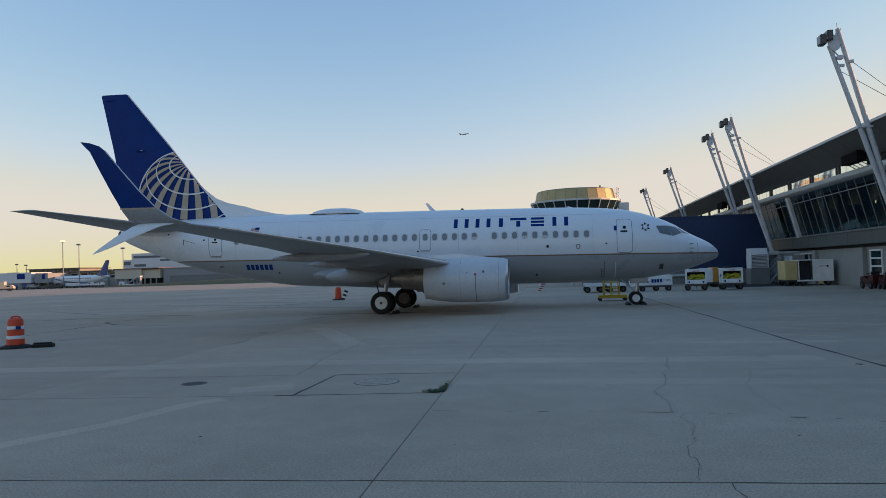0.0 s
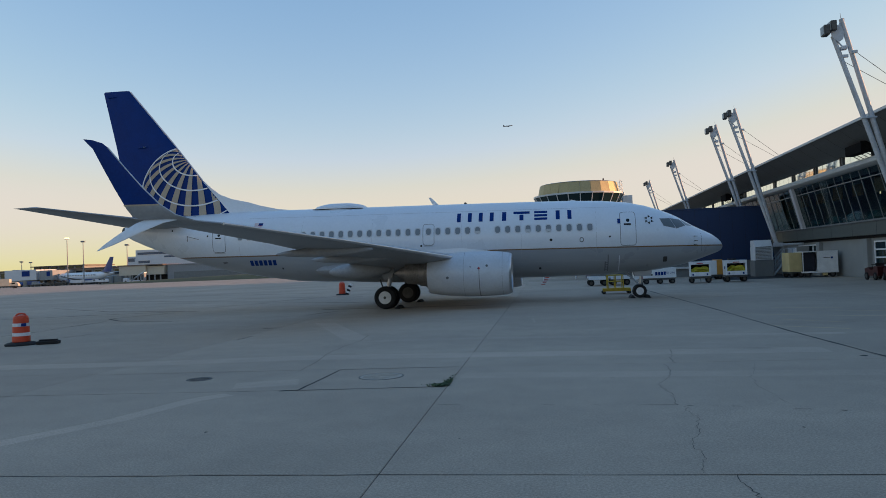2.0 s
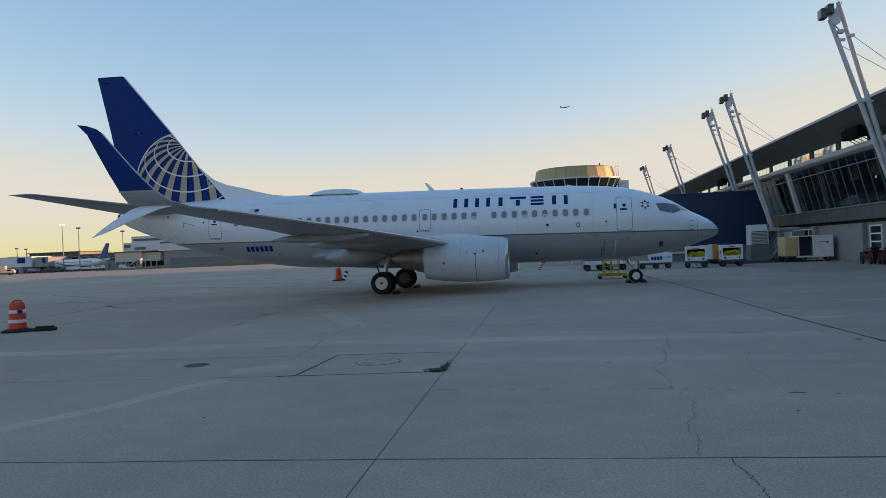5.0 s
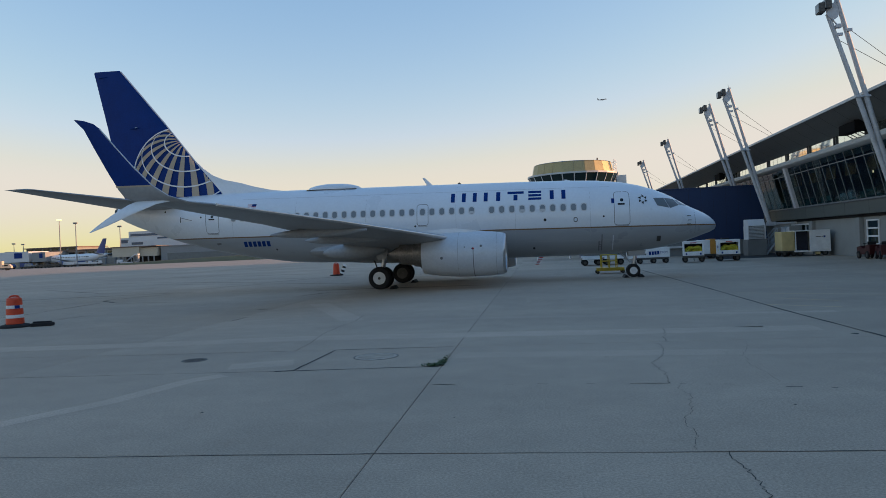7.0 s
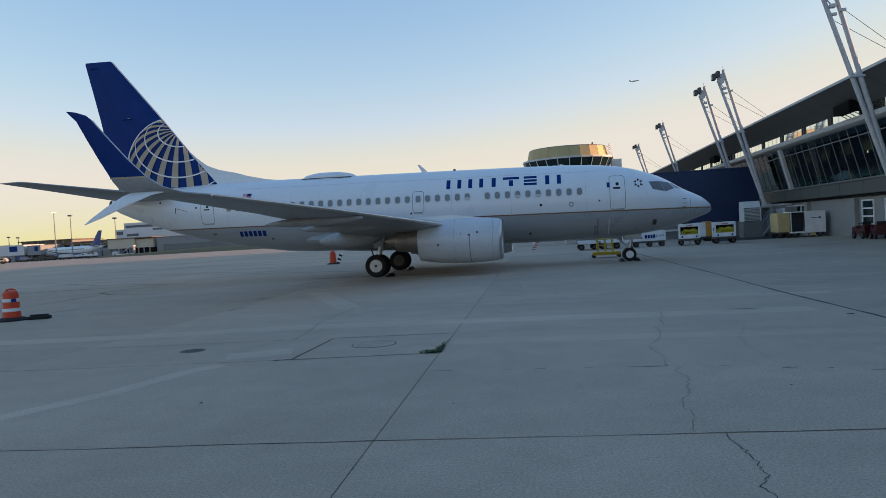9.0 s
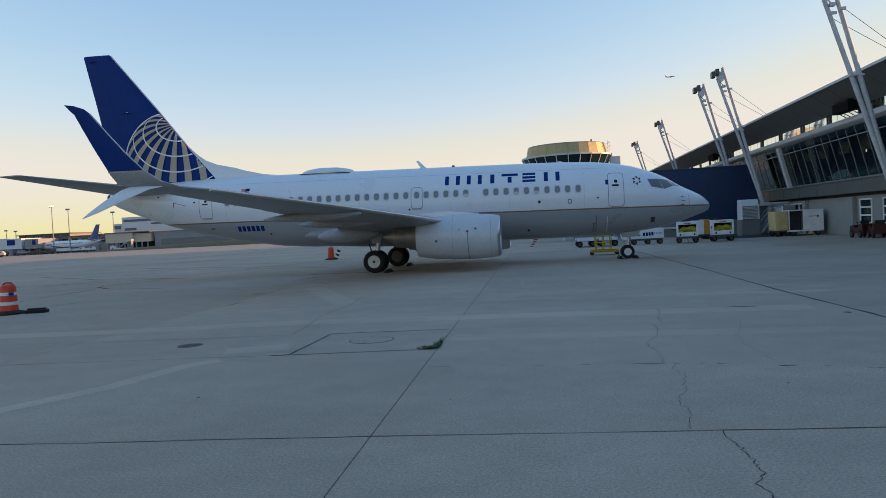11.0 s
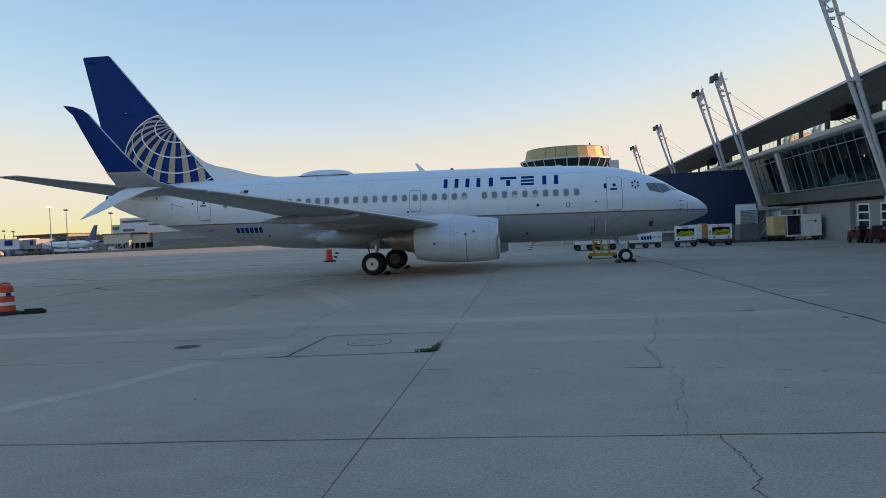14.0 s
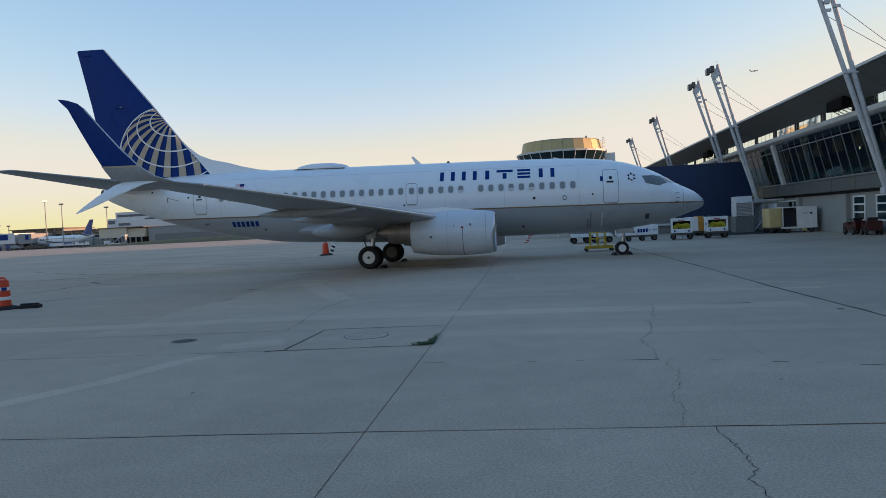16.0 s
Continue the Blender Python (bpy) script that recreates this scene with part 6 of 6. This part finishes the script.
for x0, x1, z0, z1, mat, lab in ((-226, -211.5, 2.6, 6.9, FAR_WHITE, "white fixed jet bridge on legs at the far terminal"), (-210, -204, 2.4, 6.4, FAR_GREY, "grey glazed jet bridge head at the far terminal")):
    jb = empty("jet_bridge", pose(x0, 272, 0), lab, "jet bridge", "far jet bridges")
    part("tunnel", box(0, x1 - x0, 0, 13, z0, z1, 0.1), mat, jb)
    part("end_sign", box((x1 - x0) * 0.55, (x1 - x0) * 0.8, -0.06, -0.02, z0 + 1.6, z1 - 0.5), NAVY, jb)
    for x in (1.0, x1 - x0 - 1.0):
        part("leg", box(x - 0.25, x + 0.25, 1.0, 1.5, 0, z0), FAR_GREY, jb)
cb = empty("concourse_annex", pose(-170.5, 266, 0), "cream raised concourse annex standing on posts", "building")
part("upper_wall", box(0, 11.4, 0, 16, 2.9, 6.6), FAR_CREAM, cb)
part("wing_wall", box(11.42, 18.6, 1.0, 17, 2.9, 6.3), FAR_CREAM, cb)
part("roof_cap", box(-0.4, 18.8, -0.4, 17.4, 6.62, 6.95), FAR_ROOF, cb)
for q in range(8):
    part("post", box(0.2 + 2.4 * q, 0.6 + 2.4 * q, 0.6, 1.0, 0, 2.88), FAR_GREY, cb)
# black sheet standing in for the shade beneath the raised floor
part("shade_sheet", box(0.2, 18, 8, 8.3, 0, 2.88), BLACK, cb)
gw = empty("hangar_shed", pose(-151, 268, 0), "plain grey flat-roofed shed beyond the field", "shed")
part("wall", box(0, 34, 0, 20, 0, 6.4), FAR_GREY, gw)
part("lower_wall", box(6, 46, -6, -0.2, 0, 3.6), BASE_WALL, gw)
part("roof", box(-0.3, 34.3, -0.3, 20.3, 6.42, 6.7), FAR_GREY, gw)
part("door", box(33.0, 33.9, -0.12, -0.02, 0.0, 2.4), DARK_METAL, gw)
for q in range(4):
    part("vent", box(36 + 2 * q, 37.4 + 2 * q, -6.1, -6.01, 2.0, 3.0), DARK_METAL, gw)
ob_ = empty("office_building", pose(-203, 330, 0), "white stepped office building with blue window strips", "office building")
part("lower_block", box(0, 70, 0, 18, 0, 11.0), FAR_WHITE, ob_)
part("upper_block", box(0, 33, 1, 17, 11.02, 15.3), FAR_WHITE, ob_)
part("side_block", box(-5, -0.02, 2, 15, 0, 12.3), FAR_WHITE, ob_)
for x0, x1, z0, z1 in ((1, 20, 13.0, 14.1), (15, 30, 11.3, 12.1), (2, 8, 8.8, 10.0), (33, 40, 8.4, 10.2), (60, 67, 8.2, 10.2), (-4.6, -0.8, 9.8, 11.4)):
    part("window_strip", box(x0, x1, 0.88 if z0 > 11.1 else (-0.1 if x0 > -1 else 1.85), 0.98 if z0 > 11.1 else (-0.02 if x0 > -1 else 1.97), z0, z1), BLUE_GLASS, ob_)
part("roof_plant", box(40, 45, 2, 8, 11.02, 13.0), FAR_TAN, ob_)
berm = bmesh.new()
add_loft(berm, [[(-160, 236, 0), (-160, 240, 0.3), (-160, 250, 0.5), (-160, 252, 0)], [(-120, 232, 0), (-120, 240, 1.2), (-120, 250, 1.5), (-120, 254, 0)], [(-70, 226, 0), (-70, 238, 2.2), (-70, 252, 2.4), (-70, 260, 0)], [(40, 222, 0), (40, 238, 2.4), (40, 252, 2.6), (40, 262, 0)]])
tagged(part("grass_bank", berm, GRASS, smooth=True), "low green grass bank at the field's edge", "grass", kind="stuff")
tree_bm = bmesh.new()
random.seed(3)
for q in range(1500):
    x, y = random.uniform(-420, 200), random.uniform(520, 600)
    h = 2.0 + 5.5 * abs(noise.noise(Vector((x * 0.03, 0.0, 0.0)))) + random.uniform(0, 2.0)
    a = random.uniform(0, 6.28)
    p = Vector((x, y, random.uniform(0.2, h)))
    s = random.uniform(1.0, 2.2)
    u, v = Vector((math.cos(a), math.sin(a), random.uniform(-0.4, 0.4))) * s, Vector((random.uniform(-0.4, 0.4), random.uniform(-0.4, 0.4), 1)) * s * 0.7
    tree_bm.faces.new([tree_bm.verts.new(p + d) for d in (u, v, -u, -v)])
tagged(part("far_trees", tree_bm, LEAF), "distant dark line of trees along the horizon", "trees", kind="stuff")

LAMP_LIT = emitter("lit_lamp", (1.0, 0.62, 0.22), 2.6)
for x, y, h, lit in ((-192, 265, 18.3, True), (-185, 265, 16.8, False), (-168, 268, 14.8, False), (-258, 322, 11.5, False), (-253, 322, 11.0, False)):
    lp = empty("light_mast", pose(x, y, 0), "tall apron light mast, lamps lit" if lit else "tall thin apron light mast, lamps off", "light mast", "far light masts")
    part("pole", tube((0, 0, 0), (0, 0, h), 0.24, 0.14, 10), FAR_GREY, lp)
    part("crossbar", box(-0.9, 0.9, -0.2, 0.2, h, h + 0.2), FAR_GREY, lp)
    for q in range(3):
        part("lamp", box(-0.85 + 0.6 * q, -0.35 + 0.6 * q, -0.4, 0.3, h + 0.2, h + 0.62, 0.05), LAMP_LIT if lit else FAR_GREY, lp)

boarding = empty("mobile_stairs", pose(-158, 258, 0), "white mobile boarding stairs at the far apron", "boarding stairs")
part("ramp", prism([(-2.8, 0.8), (-2.4, 0.8), (2.4, 3.9), (2.4, 3.4)], -0.8, 0.8), FAR_WHITE, boarding)
part("top_landing", box(2.4, 3.6, -0.9, 0.9, 3.5, 3.9), FAR_WHITE, boarding)
part("chassis", box(-5.2, 3.0, -0.9, 0.9, 0.5, 0.9, 0.05), FAR_WHITE, boarding)
part("cab", box(-5.2, -3.6, -0.9, 0.9, 0.9, 1.9, 0.15), FAR_WHITE, boarding)
for x in (-4.2, 2.0):
    for y in (-0.8, 0.8):
        cart_wheel(boarding, x, y, 0.45, 0.3)
for x in (1.8, 3.4):
    part("leg", box(x - 0.1, x + 0.1, -0.7, 0.7, 0.9, 3.5), FAR_GREY, boarding)


def service_truck(m, label, body, w=5.0, h=2.3, name="service_truck"):
    t = empty(name, m, label, "service truck", "far service trucks")
    part("chassis", box(-w / 2, w / 2, -1.0, 1.0, 0.45, 0.8, 0.04), DARK_METAL, t)
    part("box_body", box(-w / 2, w * 0.16, -1.0, 1.0, 0.82, h, 0.06), body, t)
    cab2 = part("cab", prism([(w * 0.17, 0.82), (w * 0.5, 0.82), (w * 0.5, 1.35), (w * 0.42, 2.0), (w * 0.17, 2.0)], -0.95, 0.95), body, t)
    part("windscreen", box(w * 0.24, w * 0.38, -0.97, -0.952, 1.4, 1.85), DARK_GLASS, cab2)
    for x in (-w * 0.32, w * 0.32):
        for y in (-0.9, 0.9):
            cart_wheel(t, x, y, 0.45, 0.28)


random.seed(21)
for x, y, a, mat, lab, h in ((-204, 261, 5, JET_BLUE, "dark blue service truck near the far jet", 2.2), (-211, 260, 0, JET_BLUE, "dark blue service truck near the far jet", 1.8), (-199, 257, 170, FAR_GREY, "grey service truck near the far jet", 1.4),
                       (-193, 256, 0, DARK_METAL, "dark service truck near the far jet", 1.3), (-187.5, 255, 10, DARK_METAL, "dark service truck near the far jet", 1.3), (-182.5, 257, 175, FAR_WHITE, "white service truck near the far jet", 2.0),
                       (-177.5, 259, 0, FAR_WHITE, "white service truck near the far jet", 1.6), (-172.5, 258, 0, FAR_WHITE, "white service truck near the far jet", 1.5), (-216, 262, 0, FAR_WHITE, "white service truck near the far jet", 2.1)):
    service_truck(pose(x, y, 0, 0, 0, a), lab, mat, random.uniform(4.0, 5.2), h)
service_truck(pose(-183, 221, 0, 0, 0, 20), "pale tanker truck in the evening sun", FAR_CREAM, 8.0, 3.2)

# ---- concrete slabs, 8.0 by 7.5 m, laid slightly askew ----
SW, SL, g = 8.0, 7.5, 0.0045
slab_bm = bmesh.new()
top = [slab_bm.verts.new(p) for p in ((g + 0.006, g + 0.006, 0), (SW - g - 0.006, g + 0.006, 0), (SW - g - 0.006, SL - g - 0.006, 0), (g + 0.006, SL - g - 0.006, 0))]
mid = [slab_bm.verts.new(p) for p in ((g, g, -0.006), (SW - g, g, -0.006), (SW - g, SL - g, -0.006), (g, SL - g, -0.006))]
low = [slab_bm.verts.new((v.co.x, v.co.y, -0.05)) for v in mid]
slab_bm.faces.new(top)
for i in range(4):
    j = (i + 1) % 4
    slab_bm.faces.new((mid[i], mid[j], top[j], top[i]))
    slab_bm.faces.new((low[i], low[j], mid[j], mid[i]))
bmesh.ops.recalc_face_normals(slab_bm, faces=slab_bm.faces)
slab_me = bpy.data.meshes.new("slab")
slab_bm.to_mesh(slab_me)
slab_bm.free()
slab_me.materials.append(CONCRETE)
part("joint_filler", box(-96.0, 21.1, -8.0, 127.0, -0.5, -0.0085), JOINT, ground)
for i in range(-12, 3):
    for j in range(-2, 16):
        if i < 2 or j < 7:
            mesh_share("slab", slab_me, ground, pose(-1.83, 7.12, 0, 0, 0, 0.75) @ Matrix.Translation((SW * i, SL * j, 0)))

# ---- the climbing jet in the sky ----
climber, climber_body, k = small_jet("climbing_jet", pose(-322.5, 2884.6, 541), "small distant airliner climbing through the evening sky", 38, FAR_GREY, DARK_METAL, DARK_METAL)


def motions():
    walk(climber, [(t, pose(x, y, z, 0, -6, a)) for t, x, y, z, a in (
        (0, -322.5, 2884.6, 541, 2), (3.5, -38.9, 2896.0, 539, 2.8), (7.5, 267.7, 2914.0, 539, 5),
        (12, 586.4, 2953.0, 536, 9.5), (15.5, 832.6, 3008.0, 535, 15), (16, 867.0, 3018.7, 535, 16))])


motions()
